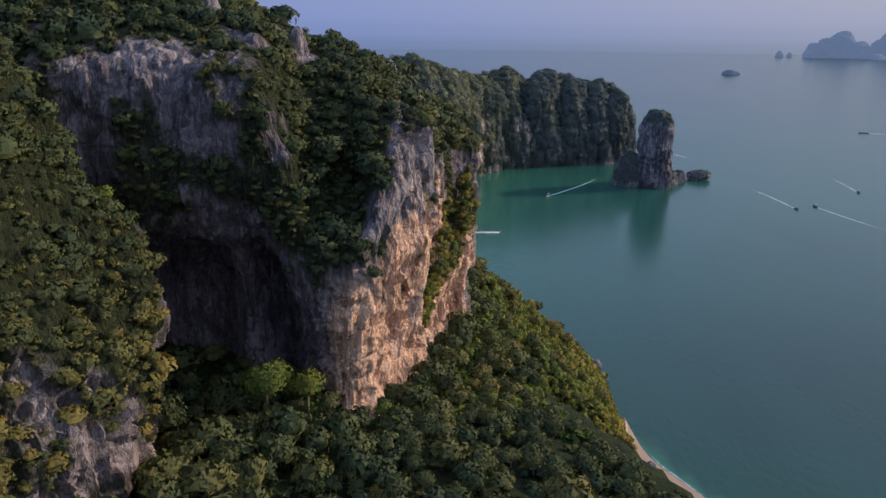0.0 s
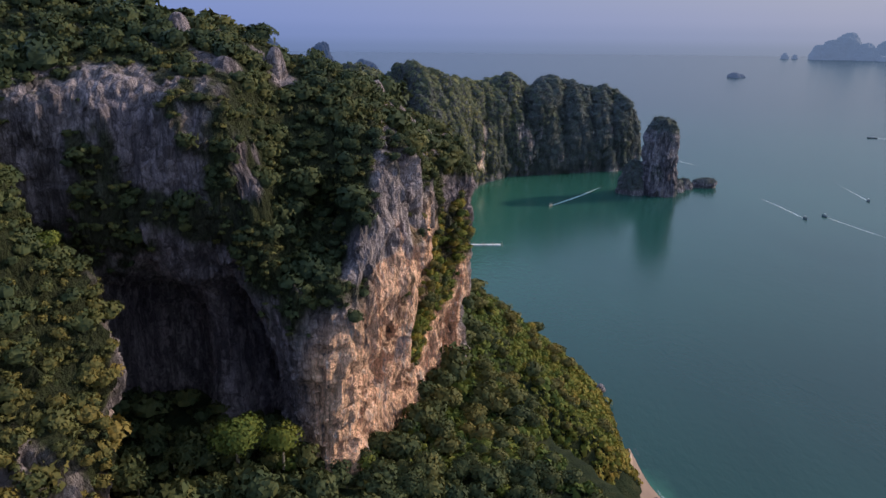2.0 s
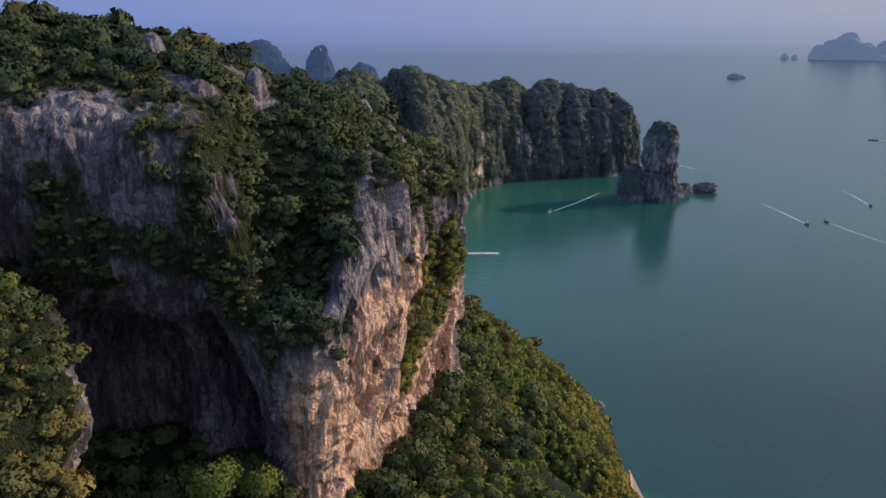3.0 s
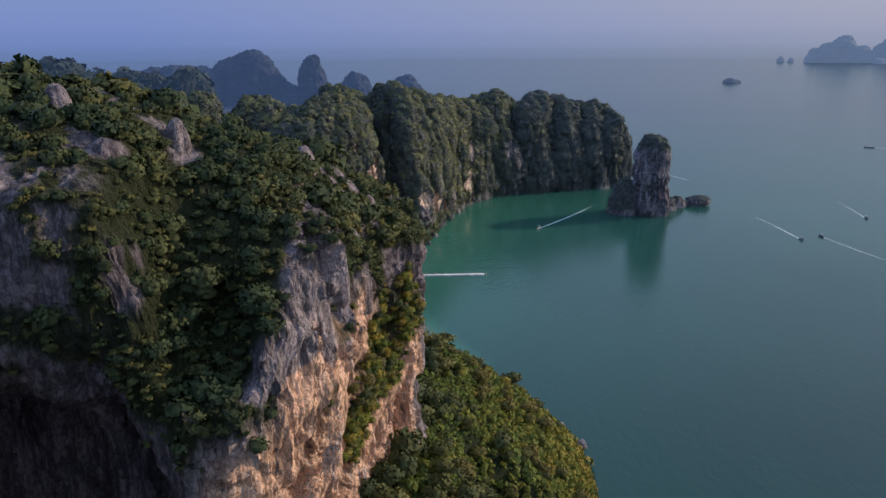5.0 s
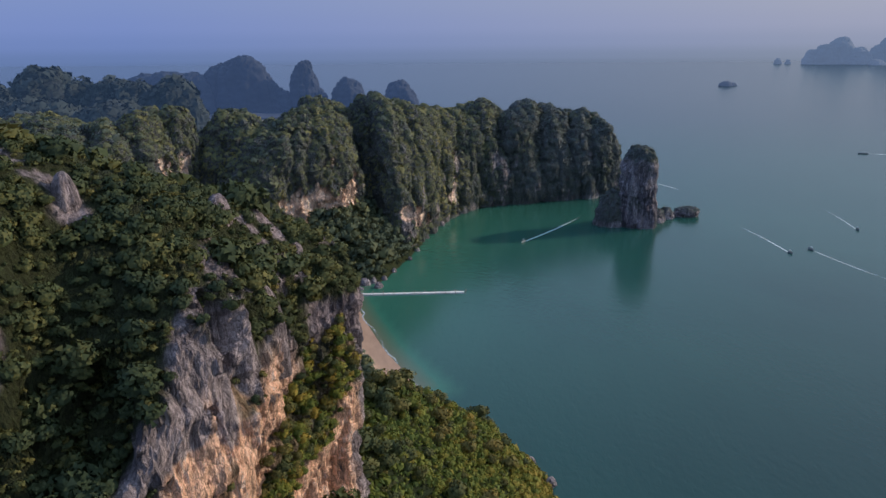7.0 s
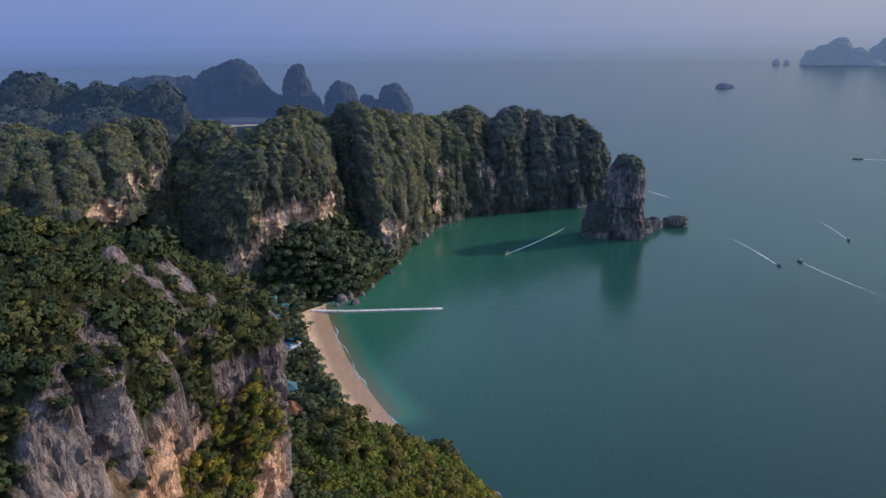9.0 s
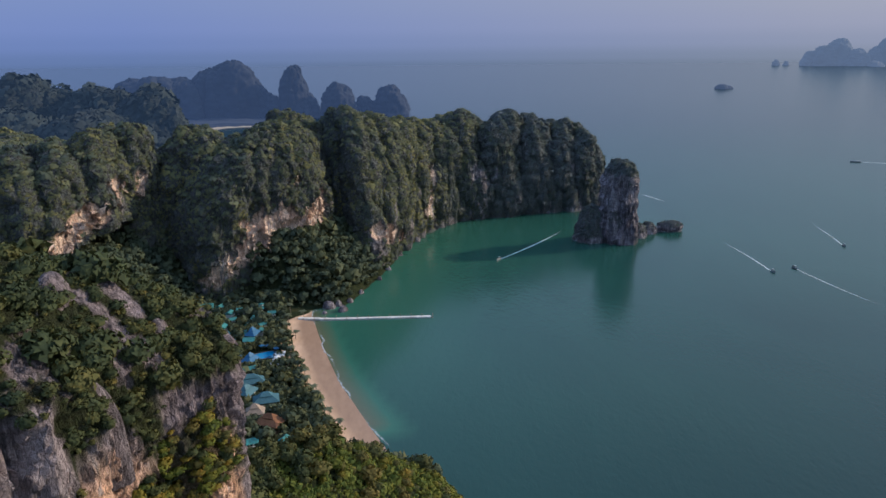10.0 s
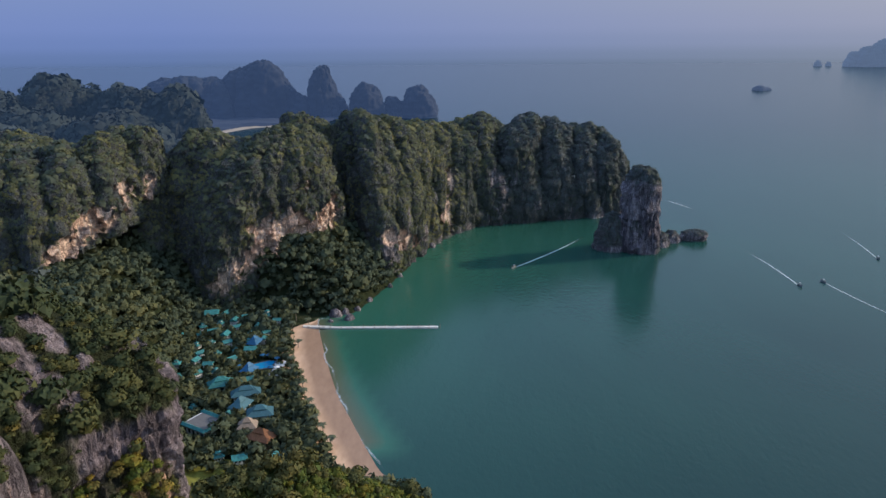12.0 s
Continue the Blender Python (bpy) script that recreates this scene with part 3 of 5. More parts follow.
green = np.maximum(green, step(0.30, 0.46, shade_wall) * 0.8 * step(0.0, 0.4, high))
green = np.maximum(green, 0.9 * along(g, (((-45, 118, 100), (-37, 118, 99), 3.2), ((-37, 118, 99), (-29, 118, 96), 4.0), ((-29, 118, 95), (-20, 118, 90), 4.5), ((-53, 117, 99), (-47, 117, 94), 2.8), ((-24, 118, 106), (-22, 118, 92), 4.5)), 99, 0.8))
shade_tone = step(-19, -25, gx) * step(121, 113, gz) * (0.75 + 0.8 * patches(g, 5, 66, 6.0))                             # shade of the overhanging wall painted in as dark algal streaks
bare = step(0.33, 0.42, patches(g, 7, 91, 2.2)) * step(0.35, 0.75, high)                                            # rock ribs break the cover
ribs = along(g, (((-7.5, 135, 104), (-6, 133, 89), 2.8), ((-4.5, 140, 103), (-3.5, 140, 93), 2.8), ((-12, 120, 91), (-8, 126, 93), 3.4), ((-28, 119, 113), (-27.6, 118, 104), 2.0),
                 ((-11, 163, 113), (-6, 166.5, 103), 1.9), ((-28, 144, 122), (-27, 143, 118), 2.4), ((-33, 131, 121), (-38, 130, 118), 2.6), ((-5, 163, 108), (-1, 164, 101), 2.4),
                 ((-8, 171, 111), (-3, 170, 107), 2.0)), 93)
mauve = step(159, 162, gy) * step(84, 88, gz) * step(97, 95, gz + 5 * drape)                                                     # bare buttress at the end, given painted shade below
LEDGE = along(g, (((1.5, 168, 82), (-2.5, 152, 76), 7.5), ((-2.0, 157, 76), (-5.0, 149, 66), 6.5), ((2.0, 171, 78), (-0.5, 161, 71), 5.5)), 95, 0.4)
# end buttress darkened as painted shade; ribs and bare patches as darker rock
shade_tone = np.maximum(shade_tone, np.maximum(0.9 * mauve, np.maximum(0.55 * step(155, 160, gy) * ribs, 0.6 * bare)))
green = green * (1 - 0.9 * bare) * (1 - ribs) * (1 - mauve) * (1 - LEDGE)
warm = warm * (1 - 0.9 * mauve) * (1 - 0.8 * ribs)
LEDGE_GRID = g
ob = as_cliff(g, "sea_cliff", "tall grey and ochre limestone cliff with a wooded top", ROCK, warm, np.maximum(green, 0.85 * LEDGE), dark_tone=shade_tone)
COVER.append((g, green, "top", ob))

NORTH = ((-10, 190, 40, 100, 2, -34, 165, 118), (-45, 197, 40, 104, 2, -40, 150, 125), (-85, 200, 42, 108, 2, -60, 142, 130), (-130, 200, 45, 100, 2, -120, 140, 128))
g, high, lobes = loft(NORTH, 1.8, 33)
green = step(0.8, 1.0, high) + 0.6
COVER.append((g, green, "top", as_cliff(g, "sea_cliff", "wooded back of the limestone cliff above the resort", ROCK, 0.1 + 0 * high, green)))

SPUR = ((-62, 20, 30, 85, 0, -92, 40, 118), (-52, 58, 38, 80, 0, -84, 65, 121), (-46.5, 76, 44, 80, 1, -74, 80, 122), (-45.0, 91, 48, 82, 1, -70, 92, 123),
        (-48, 101, 54, 90, 1, -70, 100, 124), (-57, 107, 58, 98, 2, -72, 106, 125), (-76, 110, 60, 105, 2, -86, 110, 126))
g, high, lobes = loft(SPUR, 0.6, 47)
green = np.maximum(step(0.79, 1.0, high + 0.6 * patches(g, 8, 14)), 0.75 * step(0.10, 0.22, patches(g, 5, 19, 0.8)) * step(0.1, 0.5, high))
COVER.append((g, green, "spur", as_cliff(g, "rock_spur", "pale limestone spur overgrown with shrubs", ROCK, step(0.9, 0.3, high + 0.3 * lobes) * 0.3 + 0.15, green)))

# bare grey outcrops on the wooded top: x, y, half widths, top, foot
for k, (x, y, rx, ry, top, foot) in enumerate(((-12.5, 161, 3.0, 5.5, 116.5, 100), (-7, 147, 2.4, 4.5, 107, 92), (-29, 145, 2.2, 2.4, 123.4, 112), (-34, 131, 3.4, 3.0, 122, 108),
                                               (-3.5, 151, 1.8, 3.5, 104, 88), (-9.5, 136, 2.2, 2.8, 108, 92), (-2, 171, 2.0, 3.2, 105.5, 92), (-44, 139, 3.0, 2.6, 129, 116))):
    g = tower_grid(x, y, rx, ry, top, 0.5 * k, 300 + k, 30, 26, foot, 1.0, 0.45, 2.0)
    as_cliff(g, "rock_outcrop", "jagged grey limestone outcrop on the wooded cliff top", ROCK, 0 * g[..., 0], category="rock", dark_tone=0.45 + patches(g, 2, 44, 3.0))

# headland: a folded wall of wooded limestone, and single towers before and behind it
SCARS = (((-92, 457, 19), (-70, 470, 33), 8), ((-70, 471, 37), (-57, 487, 46), 10), ((-60, 488, 50), (-54, 498, 64), 8), ((-57, 487, 43), (-40, 510, 42), 10.5), ((-41, 509, 40), (-37, 515, 54), 6), ((-152, 400, 48), (-148, 416, 56), 6), ((-147, 418, 58), (-139, 444, 70), 8.5),
         ((-129, 462, 76), (-130, 461, 66), 3.5), ((-2, 531, 24), (4, 548, 18), 7), ((36, 638, 48), (30, 618, 14), 4.5), ((31, 622, 24), (33, 632, 6), 5), ((89, 682, 6), (92, 684, 12), 4), ((183, 722, 8), (186, 726, 14), 5),
         ((118, 690, 10), (130, 692, 22), 6), ((-80, 477, 62), (-80, 475, 54), 3.5), ((-78, 480, 72), (-79, 479, 66), 2.5), ((6, 556, 20), (12, 572, 8), 4), ((104, 688, 30), (106, 689, 42), 3.5))


def curtain(nodes, pitch, seed, fold=20.0, deep=6.0, square=(0.85, 0.85)):
    """A folded rock wall: nodes give the foot (x, y, z) and the crest behind it (x, y, z); rounded buttresses with creases between."""
    length = np.linalg.norm(np.diff(np.asarray(nodes)[:, :2], axis=0), axis=1).sum()
    q = spline(nodes, int(length / pitch))
    nu = len(q)
    run = np.r_[0, np.cumsum(np.linalg.norm(np.diff(q[:, :2], axis=0), axis=1))]
    foot, crest = q[:, :3], q[:, 3:]
    out = foot[:, :2] - crest[:, :2]
    out /= np.linalg.norm(out, axis=1, keepdims=True)
    th = np.concatenate([np.linspace(0, 0.5 * np.pi, int(125 / pitch)), np.linspace(0.5 * np.pi, 0.93 * np.pi, int(34 / pitch))[1:]])
    e = np.linspace(square[0], square[1], nu)[:, None]
    c, sn = np.cos(th)[None], np.sin(th)[None]
    inward = 1 - np.sign(c) * np.abs(c) ** e
    up = sn ** (0.85 * e)
    g = np.empty((nu, len(th), 3))
    g[..., :2] = foot[:, None, :2] + (crest - foot)[:, None, :2] * inward[..., None]
    g[..., 2] = foot[:, None, 2] + (crest - foot)[:, None, 2] * up
    for size, by, k in ((fold, deep, 0), (0.5 * fold, 0.36 * deep, 1), (0.24 * fold, 0.10 * deep, 2)):
        edges = np.cumsum(np.random.default_rng(seed + k).uniform(0.65, 1.4, int(2 * length / size) + 4)) * size - 2 * size
        warp = run[:, None] + 0.55 * size * fbm(g.reshape(-1, 3) / (1.3 * size, 1.3 * size, 1.0 * size), 3, seed=seed + 4 + k).reshape(nu, -1) + 0.22 * size * np.sin(2.5 * up + 2 * k)
        i = np.clip(np.searchsorted(edges, warp) - 1, 0, len(edges) - 2)
        f = (warp - edges[i]) / (edges[i + 1] - edges[i])
        lobe = np.sqrt(np.clip(1 - (2 * f - 1) ** 2, 0, 1))
        jut = np.random.default_rng(seed + 9 + k).uniform(-0.35, 0.35, len(edges))[i]
        g[..., :2] += out[:, None] * (by * (lobe - 0.7 + jut) * (0.35 + 0.65 * np.sin(np.clip(th, 0, 0.5 * np.pi) * 1.1 + 0.55)))[..., None]
        g[..., 2] += by * (0.95 * (lobe - 0.85) + 0.5 * jut) * up ** 2
    return rough_rock(g, np.full(g.shape[:2], 0.62), 1.9, seed)


def headland_piece(g, name, label, seed, lush=0.0, crown=-1.0):
    """Turns a grid into a wooded piece of the headland with its bare scars."""
    rel = g[..., 2] / max(g[..., 2].max(), 1)
    wob = patches(g, 9, 200 + seed, 2.6)
    face = normals_of(g)
    scar = along(g, SCARS, 97, 0.75)
    bare = step(0.0, 0.16, 0.9 * wob + 0.55 * (0.30 - rel) + 0.16 * face[..., 0] - 0.30 - lush) * step(0.85, 0.6, rel)
    ochre = np.maximum(0.30 * bare * step(0.5, 0.2, rel), 0.85 * scar)
    green = 1 - 0.96 * np.maximum(0.8 * bare, scar)
    inset = g - face * (3.2 * scar * (1 + 0.5 * wob))[..., None]                # scars are eaten back below the overhanging wood
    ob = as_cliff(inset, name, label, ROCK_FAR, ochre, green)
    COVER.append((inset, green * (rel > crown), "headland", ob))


WALL = ((-56, 596, 40, -40, 606, 96), (-45, 566, 30, -36, 590, 98), (-30, 545, 16, -36, 582, 99), (-10, 531, 4, -34, 578, 99), (6, 547, -1, -26, 586, 97), (12, 574, -1, -12, 606, 92), (18, 596, -1, 0, 634, 88),
        (27, 622, -1, 12, 662, 84), (41, 647, -1, 28, 690, 79), (58, 663, -1, 53, 708, 86), (80, 674, -1, 76, 720, 75), (104, 680, -1, 103, 734, 83), (130, 686, -1, 128, 741, 79),
        (152, 694, -1, 147, 746, 74), (172, 705, -1, 164, 750, 72), (187, 722, -1, 174, 753, 60), (193, 748, -1, 178, 757, 50), (190, 775, -1, 160, 765, 44))
headland_piece(curtain(WALL, 1.15, 260, 30, 11.0, (1.05, 0.75)), "headland_wall", "long folded limestone headland draped in green wood", 1)
RIDGE = ((-260, 372, 40, -262, 425, 99), (-215, 384, 45, -222, 432, 98), (-182, 390, 46, -192, 434, 97), (-156, 401, 46, -172, 440, 95), (-145, 424, 50, -160, 455, 95), (-138, 446, 54, -150, 474, 97), (-134, 470, 60, -150, 492, 90))
headland_piece(curtain(RIDGE, 1.2, 290, 22, 7.0, (0.85, 0.85)), "headland_ridge", "wooded limestone ridge with a pale ochre undercut", 2, 0.12)
TOWER = ((-112, 466, 0, -98, 502, 80), (-98, 456, 0, -90, 502, 84), (-83, 458, 4, -80, 506, 91), (-70, 470, 8, -72, 512, 97), (-57, 486, 12, -65, 517, 99), (-46, 499, 12, -60, 523, 98), (-38, 512, 12, -56, 530, 95),
         (-34, 528, 12, -56, 540, 94))
headland_piece(curtain(TOWER, 0.9, 322, 22, 2.6, (0.7, 0.7)), "karst_tower", "steep wooded limestone tower over a pale undercut wall", 3, 0.16)
# x, y, half width, half depth, top, bareness
for k, (x, y, rx, ry, top, lush) in enumerate(((-137, 478, 13, 17, 102, 0.0), (-107, 498, 29, 28, 97, 0.10), (-84, 526, 24, 22, 90, 0.2), (-66, 568, 30, 26, 100, 0.2), (-168, 500, 40, 32, 92, 0.2), (-236, 500, 60, 40, 95, 0.2),
                                               (-30, 612, 30, 34, 88, 0.2), (0, 690, 30, 30, 80, 0.2), (86, 745, 40, 30, 70, 0.2), (140, 770, 40, 25, 62, 0.2))):
    g = tower_grid(x, y, rx, ry, top, 0.25 * math.sin(k * 2.3), 60 + 5 * k, *((150, 90) if k < 2 else (60, 40)), power=3.0, lobe=0.34, rough=0.8)
    headland_piece(g, "karst_tower", "steep wooded limestone tower of the headland", 10 + k, lush, -1.0 if k < 2 else 0.6)

# the lone sea pillar with its shoulder and low rocks
g = tower_grid(177, 594, 12.5, 12.5, 60.5, 0.2, 411, 80, 56, -3, 0.94, 1.0, 7.0)
green = step(48, 55, g[..., 2] + 5 * patches(g, 8, 31)) + step(0.22, 0.4, patches(g, 7, 32, 2.0)) * 0.5
pillar = as_cliff(g, "sea_pillar", "tall lone limestone pillar standing in the sea", ROCK_FAR, 0.08 + 0 * green, green, category="sea stack", dark_tone=0.45 + 0.9 * patches(g, 6, 45, 4.0))
COVER.append((g, green, "stack", pillar))
for k, (name, x, y, rx, ry, top, cover) in enumerate((("shoulder", 158, 596, 12.5, 10, 25, 0.9), ("low_rock", 196, 606, 7, 7, 9.5, 0.5), ("low_rock", 207, 618, 6.5, 6, 8, 0.5), ("low_rock", 213, 621, 4, 4, 5, 0.2))):
    g = tower_grid(x, y, rx, ry, top, 0.3 * k, 417 + k, 56, 36, -3, 1.0, 0.8, 1.9)
    green = cover * step(2, 6, g[..., 2])
    as_cliff(g, name, "", ROCK_FAR, 0.1 + 0 * green, green, parent=pillar)
    COVER.append((g, green, "stack", pillar))
g = tower_grid(227, 624, 10, 7, 6.2, 0.1, 440, 48, 26, -2, 0.86, 0.6, 5.0)
green = 0.6 * step(3.5, 5, g[..., 2])
COVER.append((g, green, "stack", as_cliff(g, "rock_islet", "low dark flat-topped rock islet beside the pillar", ROCK_FAR, 0 * green, green, category="islet")))

# rocks along the bay's shore
for k, (x, y, r, top) in enumerate(((-24, 452, 3.8, 4.0), (-15, 447, 3.0, 3.2), (-19, 456, 2.6, 3.4), (-25, 443, 1.8, 1.5), (-13, 461, 2.2, 2.6), (-8, 477, 2.2, 2.4), (1, 503, 2.0, 2.2),
                                    (5, 524, 2.2, 2.4), (11, 558, 2.4, 2.6), (22, 596, 3.0, 3.4), (34, 632, 3.0, 3.0), (62, 182, 2.2, 2.2), (60, 249, 2.4, 2.4), (55, 262, 2.0, 1.8))):
    g = tower_grid(x, y, r, r * 0.8, top, k * 0.9, 500 + k, 26, 16, -1.5, 1.0, 0.32, 2.0)
    as_cliff(g, "boulder", "rounded pinkish-grey limestone boulder at the waterline", ROCK_FAR, 0.05 + 0 * g[..., 0], category="boulder")

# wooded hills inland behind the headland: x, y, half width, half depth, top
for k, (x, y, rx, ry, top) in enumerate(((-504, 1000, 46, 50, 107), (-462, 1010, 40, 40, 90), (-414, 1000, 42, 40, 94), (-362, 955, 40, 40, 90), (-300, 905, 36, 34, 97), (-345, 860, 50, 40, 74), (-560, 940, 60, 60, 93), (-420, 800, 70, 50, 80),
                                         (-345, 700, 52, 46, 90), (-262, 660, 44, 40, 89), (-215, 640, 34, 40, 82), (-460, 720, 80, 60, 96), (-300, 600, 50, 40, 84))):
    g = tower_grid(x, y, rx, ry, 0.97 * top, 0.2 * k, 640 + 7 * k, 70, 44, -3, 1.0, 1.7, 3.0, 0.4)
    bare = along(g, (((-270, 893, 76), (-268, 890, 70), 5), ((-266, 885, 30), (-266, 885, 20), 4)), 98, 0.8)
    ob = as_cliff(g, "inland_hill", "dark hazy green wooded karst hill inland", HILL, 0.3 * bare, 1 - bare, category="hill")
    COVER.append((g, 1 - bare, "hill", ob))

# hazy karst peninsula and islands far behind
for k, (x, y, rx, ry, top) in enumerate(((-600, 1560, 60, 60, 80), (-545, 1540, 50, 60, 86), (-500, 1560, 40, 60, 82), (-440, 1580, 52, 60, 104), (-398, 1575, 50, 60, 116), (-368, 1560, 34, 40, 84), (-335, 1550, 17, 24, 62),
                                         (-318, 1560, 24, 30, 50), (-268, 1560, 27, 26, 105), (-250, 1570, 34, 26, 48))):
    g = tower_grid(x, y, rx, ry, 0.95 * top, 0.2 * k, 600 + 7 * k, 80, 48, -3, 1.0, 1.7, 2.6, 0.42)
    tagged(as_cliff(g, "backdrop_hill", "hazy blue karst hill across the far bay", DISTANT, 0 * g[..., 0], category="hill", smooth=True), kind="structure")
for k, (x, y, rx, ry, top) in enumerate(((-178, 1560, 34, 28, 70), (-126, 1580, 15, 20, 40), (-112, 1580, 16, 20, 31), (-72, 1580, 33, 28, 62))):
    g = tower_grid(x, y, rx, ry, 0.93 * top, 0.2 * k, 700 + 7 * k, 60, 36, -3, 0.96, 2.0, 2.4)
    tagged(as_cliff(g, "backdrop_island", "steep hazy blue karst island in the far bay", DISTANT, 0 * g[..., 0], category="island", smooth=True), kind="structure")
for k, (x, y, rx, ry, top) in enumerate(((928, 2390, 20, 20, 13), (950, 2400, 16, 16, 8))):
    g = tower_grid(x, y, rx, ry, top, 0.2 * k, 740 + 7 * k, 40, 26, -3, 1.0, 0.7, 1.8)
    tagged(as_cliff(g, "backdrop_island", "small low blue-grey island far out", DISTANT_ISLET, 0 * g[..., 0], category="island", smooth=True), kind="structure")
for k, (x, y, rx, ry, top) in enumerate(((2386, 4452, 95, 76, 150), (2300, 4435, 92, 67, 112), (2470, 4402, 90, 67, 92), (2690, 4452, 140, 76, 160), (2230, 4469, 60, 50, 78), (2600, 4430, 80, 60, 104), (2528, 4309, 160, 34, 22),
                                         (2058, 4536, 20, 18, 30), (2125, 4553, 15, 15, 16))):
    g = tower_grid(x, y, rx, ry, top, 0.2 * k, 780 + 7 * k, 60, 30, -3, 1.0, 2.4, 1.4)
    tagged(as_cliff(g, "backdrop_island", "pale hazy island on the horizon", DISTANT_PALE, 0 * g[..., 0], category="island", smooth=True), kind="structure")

# ---------------------------------------------------------------- trees and shrubs
def crown_template(bunches, size, seed, lobes=7, flat=0.8, core=True):
    """A unit crown: leaf bunches over several lobes, round a small dark core. Returns corners as bunches x 3 x 3."""
    r = np.random.default_rng(seed)
    c = r.normal(size=(lobes, 3))
    c /= np.linalg.norm(c, axis=1, keepdims=True)
    c[:, 2] = np.abs(c[:, 2]) * 0.75 - 0.12
    c *= r.uniform(0.42, 0.66, (lobes, 1))
    lr = r.uniform(0.34, 0.56, lobes)
    pick = r.integers(0, lobes, bunches)
    n = r.normal(size=(bunches, 3))
    n[:, 2] = n[:, 2] * 0.9 + 0.45
    n /= np.linalg.norm(n, axis=1, keepdims=True)
    p = c[pick] + n * (lr[pick] * r.uniform(0.75, 1.08, bunches))[:, None]
    p[:, 2] *= flat
    n = n + r.normal(size=(bunches, 3)) * 0.45
    n /= np.linalg.norm(n, axis=1, keepdims=True)
    a = np.cross(n, r.normal(size=(bunches, 3)))
    a /= np.linalg.norm(a, axis=1, keepdims=True)
    b = np.cross(n, a)
    s = (size * r.uniform(0.6, 1.35, bunches))[:, None]
    q = np.stack([p + a * s * 1.15, p - a * s * 0.6 + b * s, p - a * s * 0.6 - b * s], 1)
    if core:
        u = np.linspace(0, 2 * np.pi, 7)
        z = np.array([-0.45, -0.2, 0.15, 0.45])
        w = np.array([0.25, 0.55, 0.58, 0.15])
        k = [[(w[i] * math.cos(u[j]), w[i] * math.sin(u[j]), z[i] * flat) for i, j in ((m, h), (m, h + 1), (m + 1, h + 1), (m + 1, h))] for m in range(3) for h in range(6)]
        k = np.array(k)
        q = np.concatenate([q, k[:, [0, 1, 2]], k[:, [0, 2, 3]]])
    return q


NEAR = [crown_template(225, 0.130, 10 + k, 9 + k % 3) for k in range(6)]
MIDDLE = [crown_template(62, 0.25, 30 + k, 7, core=False) for k in range(5)]


def cushion_template(bunches, size, seed):
    """A low leafy cushion for steep ground, growing along its own z axis."""
    r = np.random.default_rng(seed)
    n = r.normal(size=(bunches, 3))
    n[:, 2] = np.abs(n[:, 2]) + 0.25
    n /= np.linalg.norm(n, axis=1, keepdims=True)
    p = n * r.uniform(0.7, 1.05, (bunches, 1)) * (1, 1, 0.75)
    n = n + r.normal(size=(bunches, 3)) * 0.2
    n /= np.linalg.norm(n, axis=1, keepdims=True)
    a = np.cross(n, r.normal(size=(bunches, 3)))
    a /= np.linalg.norm(a, axis=1, keepdims=True)
    b = np.cross(n, a)
    s = (size * r.uniform(0.6, 1.3, bunches))[:, None]
    return np.stack([p + a * s * 1.15, p - a * s * 0.6 + b * s, p - a * s * 0.6 - b * s], 1)


FARC = [cushion_template(13, 0.43, 50 + k) for k in range(6)]
SHRUB = [crown_template(74, 0.21, 70 + k, 6, 0.7, core=False) for k in range(5)]


def soft_normals(q, centre, radius, share=0.62, lie=None, keep=0.0):
    """Normals of leaf bunches (n x bunches x 3 x 3), leaning to those of the whole crown."""
    own = np.cross(q[:, :, 1] - q[:, :, 0], q[:, :, 2] - q[:, :, 0])
    own /= np.maximum(np.linalg.norm(own, axis=2, keepdims=True), 1e-9)
    out = q.mean(2) - centre[:, None, :] + (0, 0, 1) * radius[:, None, None] * 0.25
    out /= np.maximum(np.linalg.norm(out, axis=2, keepdims=True), 1e-9)
    own *= np.sign((own * out).sum(2, keepdims=True) + 1e-9)
    n = share * out + (1 - share) * own
    if lie is not None:                        # the whole sheet of crowns takes its shade from the ground under it
        n = (1 - keep) * n + keep * lie[:, None, :]
    n /= np.maximum(np.linalg.norm(n, axis=2, keepdims=True), 1e-9)
    return np.repeat(n.reshape(-1, 3), 3, 0)


